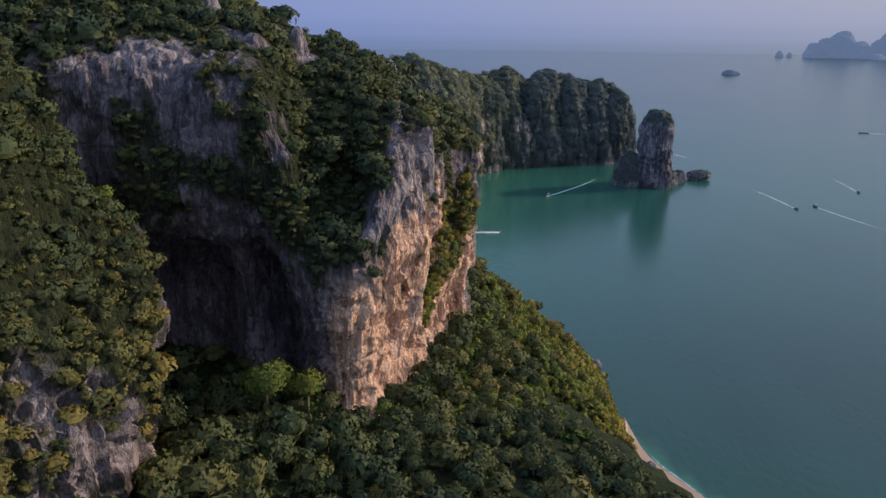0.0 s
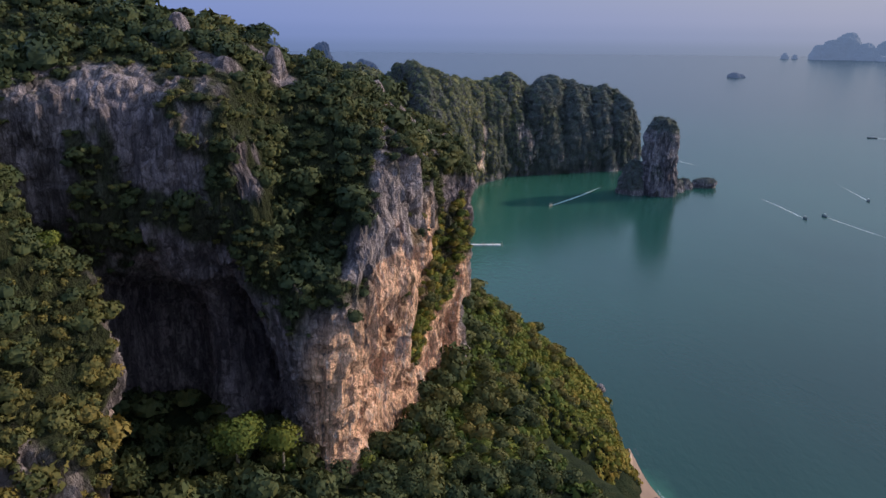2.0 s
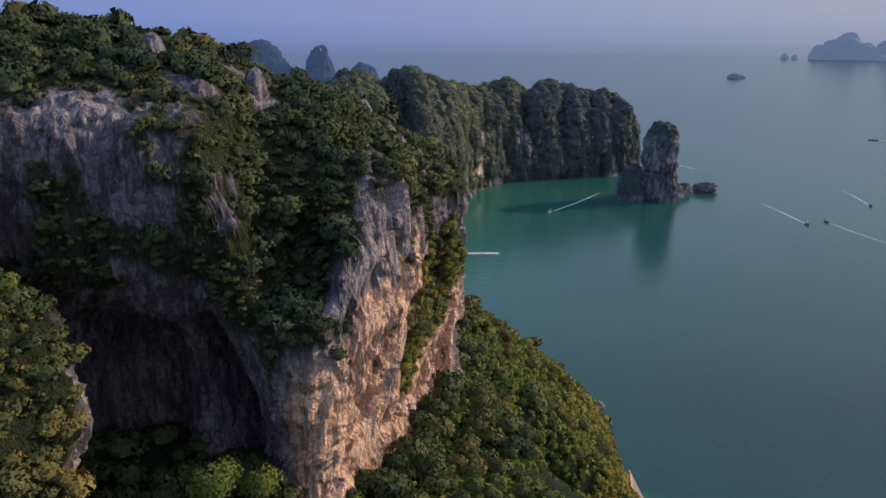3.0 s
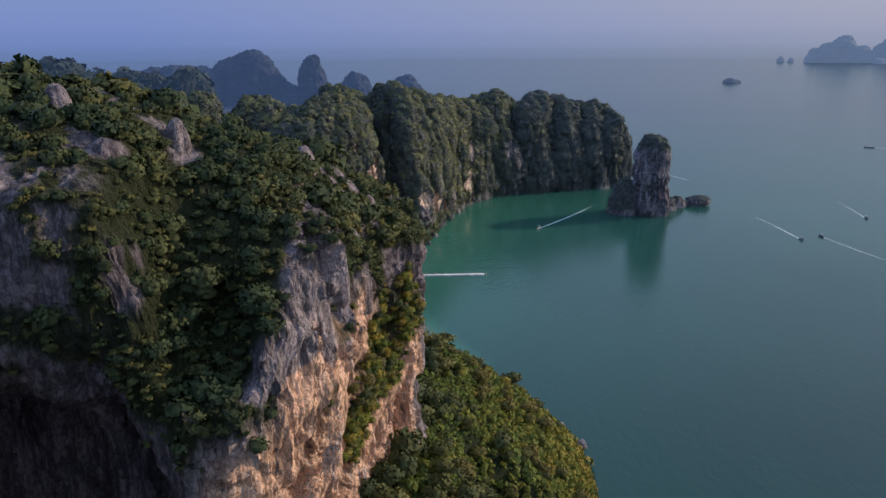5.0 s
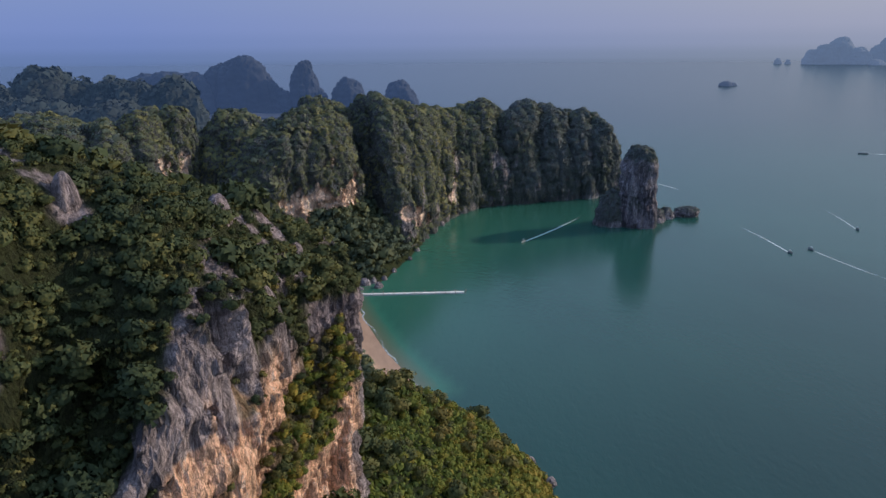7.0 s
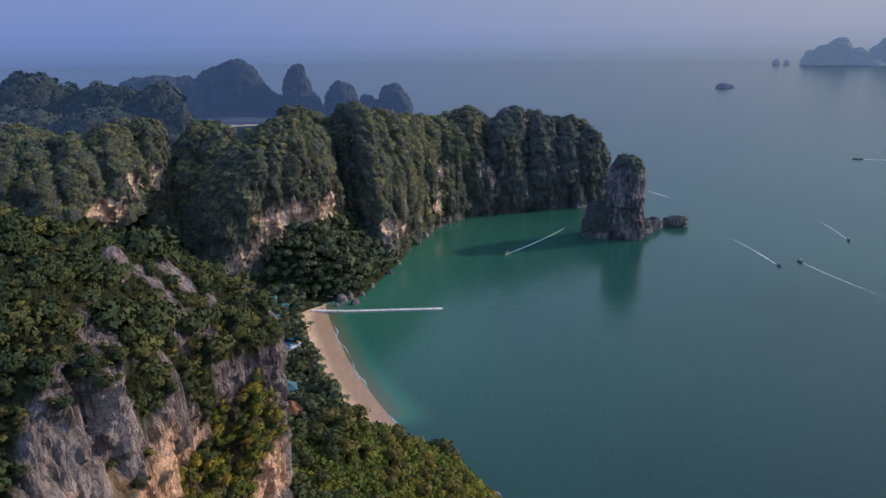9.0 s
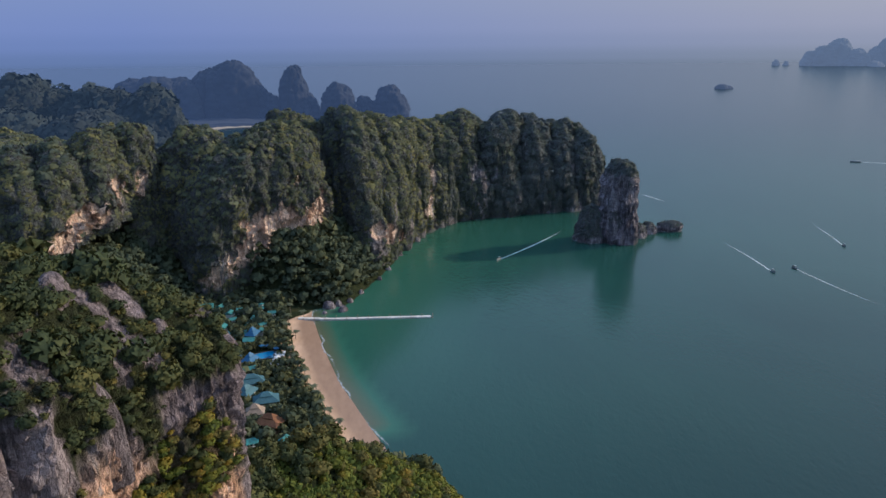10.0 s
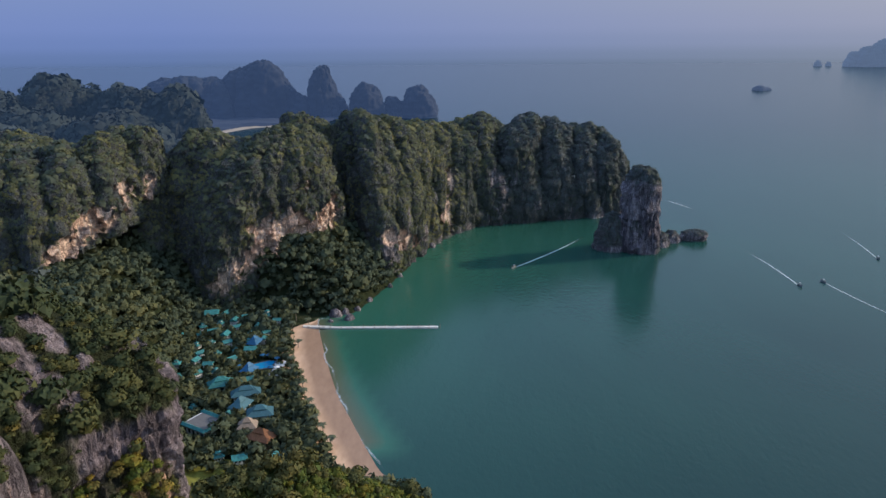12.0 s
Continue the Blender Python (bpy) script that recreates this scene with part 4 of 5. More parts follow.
def grow(name, places, radii, tints, templates, material, label, category="woodland", tall=1.0, parent=None, axes=None, lie=None, keep=0.0):
    """One sheet of many crowns."""
    quads, tint, soft = [], [], []
    which = rng.integers(0, len(templates), len(places))
    for k, t in enumerate(templates):
        m = which == k
        if not m.any():
            continue
        a = rng.uniform(0, 2 * np.pi, m.sum())
        c, s = np.cos(a), np.sin(a)
        rot = np.zeros((m.sum(), 3, 3))
        rot[:, 0, 0], rot[:, 0, 1], rot[:, 1, 0], rot[:, 1, 1], rot[:, 2, 2] = c, -s, s, c, 1
        if axes is not None:
            w = axes[m]
            u = np.cross(w, np.stack([c, s, 0.3 + 0 * c], 1))
            u /= np.linalg.norm(u, axis=1, keepdims=True)
            rot = np.stack([u, np.cross(w, u), w], 2)
        stretch = np.stack([np.ones(m.sum()), np.ones(m.sum()), rng.uniform(0.85, 1.3, m.sum()) * tall], 1)
        q = np.einsum("nij,nqkj->nqki", rot, t[None] * (radii[m][:, None] * stretch)[:, None, None, :]) + places[m][:, None, None, :]
        quads.append(q.reshape(-1, 3))
        soft.append(soft_normals(q, places[m], radii[m], 0.62, None if lie is None else lie[m], keep))
        tint.append(np.repeat(tints[m], t.shape[0] * 3))
    v = np.concatenate(quads)
    ob = mesh_from(name, v, np.arange(len(v)).reshape(-1, 3), material, parent, attrs={"tint": np.concatenate(tint)}, bend=np.concatenate(soft))
    if parent:
        return tagged(ob, label, kind="stuff")
    return tagged(ob, label, category, kind="stuff")


def on_grid(g, share, per_m2, seen=True):
    """Random places on a grid of points, by area and by the share of cover there; also their normals."""
    n = normals_of(g)
    d1, d2 = g[1:, 1:] - g[:-1, :-1], g[1:, :-1] - g[:-1, 1:]
    area = 0.5 * np.linalg.norm(np.cross(d1, d2), axis=2)
    w = area * np.clip(share[:-1, :-1], 0, 1)
    if seen:                                   # faces turned to the north or west never come into view
        w = w * ((n[:-1, :-1, 1] < 0.15) | (n[:-1, :-1, 2] > 0.55)) * (n[:-1, :-1, 0] > -0.7)
    total = w.sum()
    if total * per_m2 < 1:
        return np.zeros((0, 3)), np.zeros((0, 3))
    k = rng.choice(w.size, int(total * per_m2), p=(w / total).ravel())
    i, j = np.unravel_index(k, w.shape)
    u, v = rng.random(len(k))[:, None], rng.random(len(k))[:, None]
    p = g[i, j] * (1 - u) * (1 - v) + g[i + 1, j] * u * (1 - v) + g[i, j + 1] * (1 - u) * v + g[i + 1, j + 1] * u * v
    return p, n[i, j]


def inside(poly, x, y):
    hit = np.zeros(len(x), bool)
    poly = np.asarray(poly, float)
    for a, b in zip(poly, np.roll(poly, -1, 0)):
        cut = (a[1] > y) != (b[1] > y)
        hit ^= cut & (x < (b[0] - a[0]) * (y - a[1]) / (b[1] - a[1] + 1e-12) + a[0])
    return hit


def tint_at(p, size=18.0, seed=5):
    return 0.5 * (0.5 + 0.5 * fbm(p / size, 2, seed=seed)) + rng.uniform(-0.16, 0.22, len(p))


def patch_tone(p):
    """Streaks of lighter vines running down the walls."""
    return fbm(p / (7, 7, 30), 3, seed=61)


for g, share, kind, rock in COVER:
    if kind in ("top", "spur"):
        view = (g[..., 1] > 62) & ((g[..., 2] > 92) | (g[..., 1] < 190))        # what lies behind the ridge or the start is never seen
        wide = rock.name == "sea_cliff.001"
        p, n = on_grid(g, np.where(share > 0.3, share, 0) * view, 0.04 if wide else (0.14 if kind == "spur" else 0.13), seen=False)
        size = np.exp(rng.normal(0.5, 0.32, len(p))) * np.clip(0.6 + 0.55 * n[:, 2], 0.6, 1.1) * (1.3 if wide else 1)
        # lowered tints stand in for shade; the spur turns browner low down
        tint = np.clip(tint_at(p) + (-0.09 + 0.4 * step(96, 82, p[:, 2]) if kind == "spur" else -0.12), 0, 0.9)
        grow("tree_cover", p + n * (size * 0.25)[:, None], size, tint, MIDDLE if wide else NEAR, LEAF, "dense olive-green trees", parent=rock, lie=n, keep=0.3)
        p, n = on_grid(g, np.where(share > 0.2, share, 0) * view, 0.03 if wide else 0.22, seen=False)
        size = rng.uniform(0.5, 1.1, len(p))
        tint = np.clip(tint_at(p, 9) + 0.08, 0, 0.95)
        grow("shrub_cover", p + n * (size * 0.25)[:, None], size, tint, SHRUB, LEAF, "olive and yellowish shrubs", parent=rock)
    else:
        view = (g[..., 2] > (35 if kind == "hill" else 2)) & ((g[..., 0] > -230) | (kind == "hill"))
        p, n = on_grid(g, np.where(share > 0.3, share, 0) * view, {"headland": 0.33, "hill": 0.03}.get(kind, 0.7))
        if not len(p):
            continue
        size = np.exp(rng.normal(0.16, 0.36, len(p))) * np.clip(0.7 + 0.5 * n[:, 2], 0.6, 1.15) * {"headland": 0.90, "hill": 3.4}.get(kind, 0.65)
        # tints drop past x 20 towards the hazy low end, painting haze on the cape
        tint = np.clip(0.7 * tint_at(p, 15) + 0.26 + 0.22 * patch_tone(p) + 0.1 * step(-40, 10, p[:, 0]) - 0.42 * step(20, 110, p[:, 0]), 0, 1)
        up = n + (0, 0, 0.55)
        up /= np.linalg.norm(up, axis=1, keepdims=True)
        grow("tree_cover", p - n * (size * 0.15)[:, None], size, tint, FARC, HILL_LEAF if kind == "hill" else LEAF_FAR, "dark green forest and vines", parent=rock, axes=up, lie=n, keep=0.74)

# bright wood on the cliff ledge
p, n = on_grid(LEDGE_GRID, np.where(LEDGE > 0.3, LEDGE, 0), 0.50, seen=False)
size = rng.uniform(0.6, 1.7, len(p))
dark = rng.random(len(p)) < 0.45
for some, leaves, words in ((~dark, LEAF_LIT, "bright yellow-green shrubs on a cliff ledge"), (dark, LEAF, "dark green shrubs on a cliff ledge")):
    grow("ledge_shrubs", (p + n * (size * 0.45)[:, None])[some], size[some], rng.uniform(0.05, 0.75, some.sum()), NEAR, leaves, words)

MASSIF = [(x, y + (10 if hollow > 9 else 0)) for x, y, _, _, hollow, *_ in SOUTH] + [(-45, 197), (-130, 200), (-200, 180), (-200, 110)]
SPUR_PLAN = [(x + (6 if y < 96 else 1), y) for x, y, *_ in SPUR] + [(-120, 110), (-120, 20)]


def forest_places(x0, x1, y0, y1, count, keep):
    x, y = rng.uniform(x0, x1, count), rng.uniform(y0, y1, count)
    d = coast_distance(x, y)
    ok = keep(x, y, d)
    x, y = x[ok], y[ok]
    return np.c_[x, y, land_height(x, y)]


# slope between the cliff and the sea
slope = forest_places(-62, 66, 62, 300, 3300, lambda x, y, d: (d > 2.5) & ~inside(MASSIF, x, y) & ~inside(SPUR_PLAN, x, y) & ~((y < 190) & (d < np.clip(9 + 1.0 * (190 - y), 0, 60))) & (d > 5.5) & ~((y > 270) & (d < 15)) & (y < 236 + 1.1 * np.maximum(x, -12)))
pick = (slope[:, 1] > 82) & (slope[:, 1] < 128) & (slope[:, 0] > -46) & (slope[:, 0] < 34)
single = slope[pick][:160]
drop = np.flatnonzero(pick)[:160]
slope = np.delete(slope, drop, 0)
size = np.exp(rng.normal(0.82, 0.26, len(slope))) * np.where(slope[:, 0] < 5, 1.12, 0.92)
# sunlit look of the seaward slope is put into leaf tint and material
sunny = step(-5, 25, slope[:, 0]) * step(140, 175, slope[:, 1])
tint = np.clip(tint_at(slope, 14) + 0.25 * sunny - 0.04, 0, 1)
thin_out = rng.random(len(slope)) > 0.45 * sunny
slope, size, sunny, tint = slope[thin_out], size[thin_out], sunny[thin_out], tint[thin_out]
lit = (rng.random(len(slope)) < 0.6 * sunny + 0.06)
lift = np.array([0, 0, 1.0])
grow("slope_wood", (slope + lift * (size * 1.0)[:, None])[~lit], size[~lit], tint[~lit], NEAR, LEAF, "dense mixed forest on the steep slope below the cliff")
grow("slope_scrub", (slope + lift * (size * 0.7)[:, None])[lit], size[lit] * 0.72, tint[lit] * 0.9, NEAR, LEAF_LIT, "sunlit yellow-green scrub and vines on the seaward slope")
low = forest_places(-62, 66, 62, 300, 2600, lambda x, y, d: (d > 1.5) & ~inside(MASSIF, x, y) & ~inside(SPUR_PLAN, x, y) & ~((y < 190) & (d < np.clip(8 + 1.0 * (190 - y), 0, 58))) & (d > 2.5) & (y < 236 + 1.1 * np.maximum(x, -12)))
# undergrowth gets the brighter leaf colour in place of sun as well
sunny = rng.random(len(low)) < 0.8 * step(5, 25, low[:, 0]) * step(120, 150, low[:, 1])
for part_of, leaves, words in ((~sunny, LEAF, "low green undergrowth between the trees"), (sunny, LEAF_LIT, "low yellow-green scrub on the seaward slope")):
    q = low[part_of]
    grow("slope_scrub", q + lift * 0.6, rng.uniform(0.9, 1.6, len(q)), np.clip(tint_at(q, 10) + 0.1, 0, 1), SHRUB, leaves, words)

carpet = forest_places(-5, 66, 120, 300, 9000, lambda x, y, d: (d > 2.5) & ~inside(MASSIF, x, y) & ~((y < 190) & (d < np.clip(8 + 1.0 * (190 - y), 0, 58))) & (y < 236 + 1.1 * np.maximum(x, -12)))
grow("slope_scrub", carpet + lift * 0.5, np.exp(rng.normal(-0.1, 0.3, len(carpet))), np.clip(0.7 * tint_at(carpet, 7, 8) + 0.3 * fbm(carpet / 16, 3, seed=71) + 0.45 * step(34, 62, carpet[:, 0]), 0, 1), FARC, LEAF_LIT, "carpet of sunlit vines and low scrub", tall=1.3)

# ---------------------------------------------------------------- single trees
def tube(bm, points, radii, sides=6):
    """A tapered tube through points."""
    rings = []
    for k, (p, r) in enumerate(zip(points, radii)):
        a, b = points[max(k - 1, 0)], points[min(k + 1, len(points) - 1)]
        t = (Vector(b) - Vector(a)).normalized()
        u = t.orthogonal().normalized()
        w = t.cross(u)
        rings.append([bm.verts.new(Vector(p) + (u * math.cos(2 * math.pi * i / sides) + w * math.sin(2 * math.pi * i / sides)) * r) for i in range(sides)])
    for lo, hi in zip(rings, rings[1:]):
        for i in range(sides):
            bm.faces.new((lo[i], lo[(i + 1) % sides], hi[(i + 1) % sides], hi[i]))
    bm.faces.new(rings[-1])


def make_tree(name, seed, radius, height, material, label, bunches=760, size=0.08, flat=0.82):
    r = np.random.default_rng(seed)
    root = tagged(new(name), label, "tree", "trees of the slope")
    bm = bmesh.new()
    bend = r.normal(0, 0.25, 2)
    top = (bend[0], bend[1], height)
    tube(bm, [(0, 0, -1.5), (0.3 * bend[0], 0.3 * bend[1], height * 0.5), top], [0.24 * radius / 3, 0.17 * radius / 3, 0.10 * radius / 3])
    for k in range(4):
        a = 2 * math.pi * (k + r.random()) / 4
        z = height * (0.6 + 0.3 * r.random())
        tip = (0.62 * radius * math.cos(a), 0.62 * radius * math.sin(a), height + radius * 0.35)
        mid = (0.3 * radius * math.cos(a), 0.3 * radius * math.sin(a), 0.5 * (z + tip[2]))
        tube(bm, [(bend[0] * z / height, bend[1] * z / height, z), mid, tip], [0.1 * radius / 3, 0.07 * radius / 3, 0.03 * radius / 3], 5)
    part("trunk", bm, BARK, root)
    q = crown_template(bunches, size, seed + 1, 14, flat) * radius
    v = q.reshape(-1, 3) + (0, 0, height + radius * 0.15)
    bend = soft_normals(q[None] + (0, 0, height + radius * 0.15), np.array([[0, 0, height + radius * 0.15]]), np.array([radius]))
    # low crown tints paint in the shade lying on the slope
    mesh_from("crown", v, np.arange(len(v)).reshape(-1, 3), material, root, attrs={"tint": np.full(len(v), r.uniform(0.02, 0.42))}, bend=bend)
    return root


def ground_z(x, y):
    return float(land_height(np.array([float(x)]), np.array([float(y)]))[0])


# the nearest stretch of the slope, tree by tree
kinds = [make_tree("tree", 900 + k, 2.6 + 0.3 * k, 3.4 + 0.25 * k, LEAF, "round-crowned green tree on the wooded slope, tinted dark as shade") for k in range(5)]
for k, (x, y, z) in enumerate(single):
    proto = kinds[k % 5]
    m = pose(x, y, z - 0.3, 0, 0, 360 * rng.random()) @ Matrix.Scale(rng.uniform(0.6, 0.98), 4)
    if k < 5:
        proto.matrix_basis = m
    else:
        copy_thing(proto, m)
bright = make_tree("tree", 930, 4.6, 4.2, LEAF_LIT, "tall yellow-green tree with a broad lumpy crown", 2200, 0.055, 1.05)
bright.matrix_basis = pose(-29.6, 108.0, 61.0)
bright = make_tree("tree", 937, 3.6, 3.4, LEAF_LIT, "fresh green rounded tree beside the cliff foot", 1400, 0.06, 1.05)
bright.matrix_basis = pose(-23.4, 111.4, 59.5)
bright = make_tree("tree", 941, 2.2, 2.4, LEAF_LIT, "light green tree standing out on the spur", 700, 0.085)
bright.matrix_basis = pose(-49.5, 99.5, 97.0)

# ---------------------------------------------------------------- forest round the bay
FIELD = [(-58, 258), (-24, 250), (-18, 284), (-32, 302), (-54, 300)]
HOMES = ((-91, 439, 15, 0), (-84, 443, 68, 0), (-72, 439, 21, 0), (-61, 443, 74, 1), (-89, 415, 27, 1), (-85, 401, 80, 1), (-72, 424, 33, 0), (-74, 412, 86, 0), (-70, 403, 39, 0), (-62, 429, 92, 1),
         (-63, 419, 45, 1), (-60, 407, 98, 1), (-61, 383, 51, 0), (-70, 377, 4, 0), (-72, 368, 57, 0), (-84, 374, 10, 1), (-62, 338, 63, 1), (-59, 310, 16, 1), (-44, 333, 69, 0), (-29, 299, 22, 0),
         (-17, 301, 75, 0), (-38, 302, 28, 1), (-83, 430, 81, 1), (-91, 425, 34, 1), (-76, 432, 87, 0), (-54, 417, 40, 0), (-53, 408, 93, 0), (-71, 392, 46, 1), (-95, 407, 99, 1), (-63, 396, 52, 1),
         (-55, 394, 5, 0), (-79, 389, 58, 0), (-53, 434, 11, 0), (-64, 371, 64, 1), (-79, 364, 17, 1), (-67, 331, 70, 1), (-46, 361, 23, 0), (-78, 381, 76, 0), (-82, 416, 29, 0), (-79, 405, 82, 1))
LODGES = ((-56, 355, 25, 15, 8, 0), (-42, 347, 20, 17, 7, 1), (-31, 331, 15, 14, 9, 4), (-41, 337, 75, 12, 8, 1), (-48, 370, 70, 9, 6, 2), (-25, 313, -20, 14, 9, 3), (-33, 321, 10, 9, 7, 5), (-55, 401, 80, 9, 6, 2))
POOL = (-46, 381)
taken = np.array([(x + 0.8, y - 2.0, 4.1) for x, y, *_ in HOMES] + [(x, y, 0.36 * max(w, d)) for x, y, _, w, d, _ in LODGES] + [(-51, 322, 9), (*POOL, 9), (-36, 374, 6)])


def clear_of(x, y, slack=0.0):
    return (np.hypot(x[:, None] - taken[:, 0], y[:, None] - taken[:, 1]) > taken[:, 2] + slack).all(1)


valley = forest_places(-175, 60, 200, 560, 6600, lambda x, y, d: (d > np.where((y > 284) & (y < 452), 14.5, 2.5)) & ~inside(MASSIF, x, y) & ~inside(FIELD, x, y) & clear_of(x, y) & (y > 232 + 1.1 * np.maximum(x, -12)))
in_resort = (valley[:, 2] < 6) & (valley[:, 1] > 290) & (valley[:, 1] < 455)
extra = forest_places(-105, 10, 292, 452, 2600, lambda x, y, d: (d > 14.5) & (d < 76) & clear_of(x, y, -0.6))
valley = np.r_[valley, extra]
in_resort = (valley[:, 2] < 6) & (valley[:, 1] > 290) & (valley[:, 1] < 455)
size = np.where(in_resort, np.exp(rng.normal(0.74, 0.3, len(valley))), rng.uniform(1.9, 4.2, len(valley)))
# woods past y 420 are tinted darker, shade put into the leaf colour
tint = np.clip(tint_at(valley, 22) + np.where(valley[:, 1] > 420, -0.08, 0.08), 0, 1)
grow("valley_wood", valley + lift * (size * 0.9)[:, None], size, tint, MIDDLE, LEAF_VALLEY, "dense green forest behind the beach and on the bay's slopes")
foot = forest_places(-150, 24, 436, 585, 1900, lambda x, y, d: (d > 1.5) & clear_of(x, y) & ((y > 449) | (d > 58)))
size = np.exp(rng.normal(1.1, 0.3, len(foot))) * np.clip(0.5 + 0.06 * coast_distance(foot[:, 0], foot[:, 1]), 0.5, 1)
grow("valley_wood", foot + lift * (size * 0.9)[:, None], size, np.clip(tint_at(foot, 12) - 0.04, 0, 1), MIDDLE, LEAF_VALLEY, "tall dark green trees at the foot of the headland")
rim = forest_places(-30, 210, 545, 800, 5200, lambda x, y, d: (d > 1.5) & (d < 26))
size = rng.uniform(1.1, 2.4, len(rim))
grow("valley_wood", rim + lift * (size * 0.6)[:, None], size, np.clip(tint_at(rim, 22), 0, 1), MIDDLE, LEAF_VALLEY, "green scrub along the foot of the headland")
back = forest_places(-330, -150, 240, 640, 2600, lambda x, y, d: ~inside(MASSIF, x, y))
size = rng.uniform(3.0, 5.0, len(back))
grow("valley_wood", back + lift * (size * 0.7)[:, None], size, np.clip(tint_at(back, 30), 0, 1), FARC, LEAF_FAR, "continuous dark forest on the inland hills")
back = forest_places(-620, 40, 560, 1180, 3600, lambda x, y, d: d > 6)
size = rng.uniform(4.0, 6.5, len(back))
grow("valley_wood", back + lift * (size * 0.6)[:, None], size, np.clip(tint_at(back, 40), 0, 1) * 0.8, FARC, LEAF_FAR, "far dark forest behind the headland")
LAWN = plain("meadow_grass", (0.17, 0.17, 0.03), 0.9, 0.35, 0.6, bump=0.1)
x, y = np.meshgrid(np.linspace(-58, -22, 26), np.linspace(254, 302, 34), indexing="ij")
x = x + (y - 284) * 0.15
v = np.stack([x, y, land_height(x, y) + 0.25], 2).reshape(-1, 3)
tagged(mesh_from("meadow", v, grid_faces(26, 34), LAWN), "open yellow-green meadow behind the resort", "meadow", kind="structure")

# ---------------------------------------------------------------- resort
TEAL = plain("teal_roof_tiles", (0.040, 0.19, 0.185), 0.6, 0.45, 1.2, bump=0.05)
SLATE = plain("blue_grey_roof", (0.05, 0.135, 0.165), 0.6, 0.25, 1.2, bump=0.05)
BLUE = plain("blue_roof", (0.022, 0.12, 0.24), 0.55, 0.25, 1.2, bump=0.05)
BROWN = plain("thatch_brown", (0.22, 0.10, 0.05), 0.9, 0.35, 1.5, bump=0.1)
GREY = plain("concrete_grey", (0.13, 0.13, 0.13), 0.9, 0.2, 0.8)
WHITE = plain("white_render", (0.58, 0.59, 0.57), 0.8, 0.1, 1.0)
GLASS = plain("dark_window_glass", (0.03, 0.05, 0.06), 0.15, 0.1, 1.0)
WOOD = plain("weathered_timber", (0.32, 0.25, 0.19), 0.85, 0.3, 2.0)


def box(bm, x0, x1, y0, y1, z0, z1):
    v = [bm.verts.new((x, y, z)) for z in (z0, z1) for y in (y0, y1) for x in (x0, x1)]
    for f in ((0, 2, 3, 1), (4, 5, 7, 6), (0, 1, 5, 4), (2, 6, 7, 3), (0, 4, 6, 2), (1, 3, 7, 5)):
        bm.faces.new([v[i] for i in f])


def hip(bm, w, d, z0, rise, eave=0.9, hipped=True, thick=0.22):
    """A hipped or gabled roof over w x d, with an eave's thickness."""
    a, b = w / 2 + eave, d / 2 + eave
    r = max(a - b, 0.15 * a) if hipped else a
    lo = [bm.verts.new((sx * a, sy * b, z0 - thick)) for sx, sy in ((-1, -1), (1, -1), (1, 1), (-1, 1))]
    hi = [bm.verts.new((sx * a, sy * b, z0)) for sx, sy in ((-1, -1), (1, -1), (1, 1), (-1, 1))]
    e, f = bm.verts.new((-r, 0, z0 + rise)), bm.verts.new((r, 0, z0 + rise))
    for face in ((hi[0], hi[1], f, e), (hi[2], hi[3], e, f), (hi[1], hi[2], f), (hi[3], hi[0], e), tuple(lo[::-1])):
        bm.faces.new(face)
    for i in range(4):
        bm.faces.new((lo[i], lo[(i + 1) % 4], hi[(i + 1) % 4], hi[i]))


def villa(kind):
    label = "white villa with a two-tier teal hipped roof" if kind else "white two-storey villa under a teal gabled roof"
    root = tagged(new("villa"), label, "house", "villas of the resort")
    w, d, h = (8.5, 6.5, 5.2) if kind == 0 else (7.5, 7.0, 3.4)
    bm = bmesh.new()
    box(bm, -w / 2, w / 2, -d / 2, d / 2, -1.5, h)
    part("wall", bm, WHITE, root)
    bm = bmesh.new()
    hip(bm, w, d, h + 0.05, 2.4, 0.9, kind == 1)
    part("roof", bm, TEAL, root)
    if kind:
        bm = bmesh.new()
        box(bm, -1.7, 1.7, -1.5, 1.5, h + 0.9, h + 3.0)
        part("lantern", bm, WHITE, root)
        bm = bmesh.new()
        hip(bm, 3.4, 3.0, h + 3.0, 1.1, 0.6)
        part("upper_roof", bm, TEAL, root)
    else:
        bm = bmesh.new()
        box(bm, -w / 2 + 0.4, w / 2 - 0.4, -d / 2 - 1.6, -d / 2, 2.55, 2.75)
        box(bm, -w / 2 + 0.4, w / 2 - 0.4, -d / 2 - 1.6, -d / 2 - 1.5, 2.75, 3.5)
        part("balcony", bm, WHITE, root)
    for z in ((0.8, 3.4) if kind == 0 else (0.8,)):
        for k in (-1, 0, 1):
            bm = bmesh.new()
            box(bm, k * w / 3.4 - 0.7, k * w / 3.4 + 0.7, -d / 2 - 0.04, -d / 2 + 0.1, z, z + 1.5)
            part("window", bm, GLASS, root)
    return root


made = [villa(0), villa(1)]
first = [True, True]
for x, y, a, kind in HOMES:
    m = pose(x, y, ground_z(x, y) + 0.3, 0, 0, a) @ Matrix.Scale(0.58 + 0.022 * (x % 9), 4)
    if first[kind]:
        made[kind].matrix_basis, first[kind] = m, False
    else:
        copy_thing(made[kind], m)

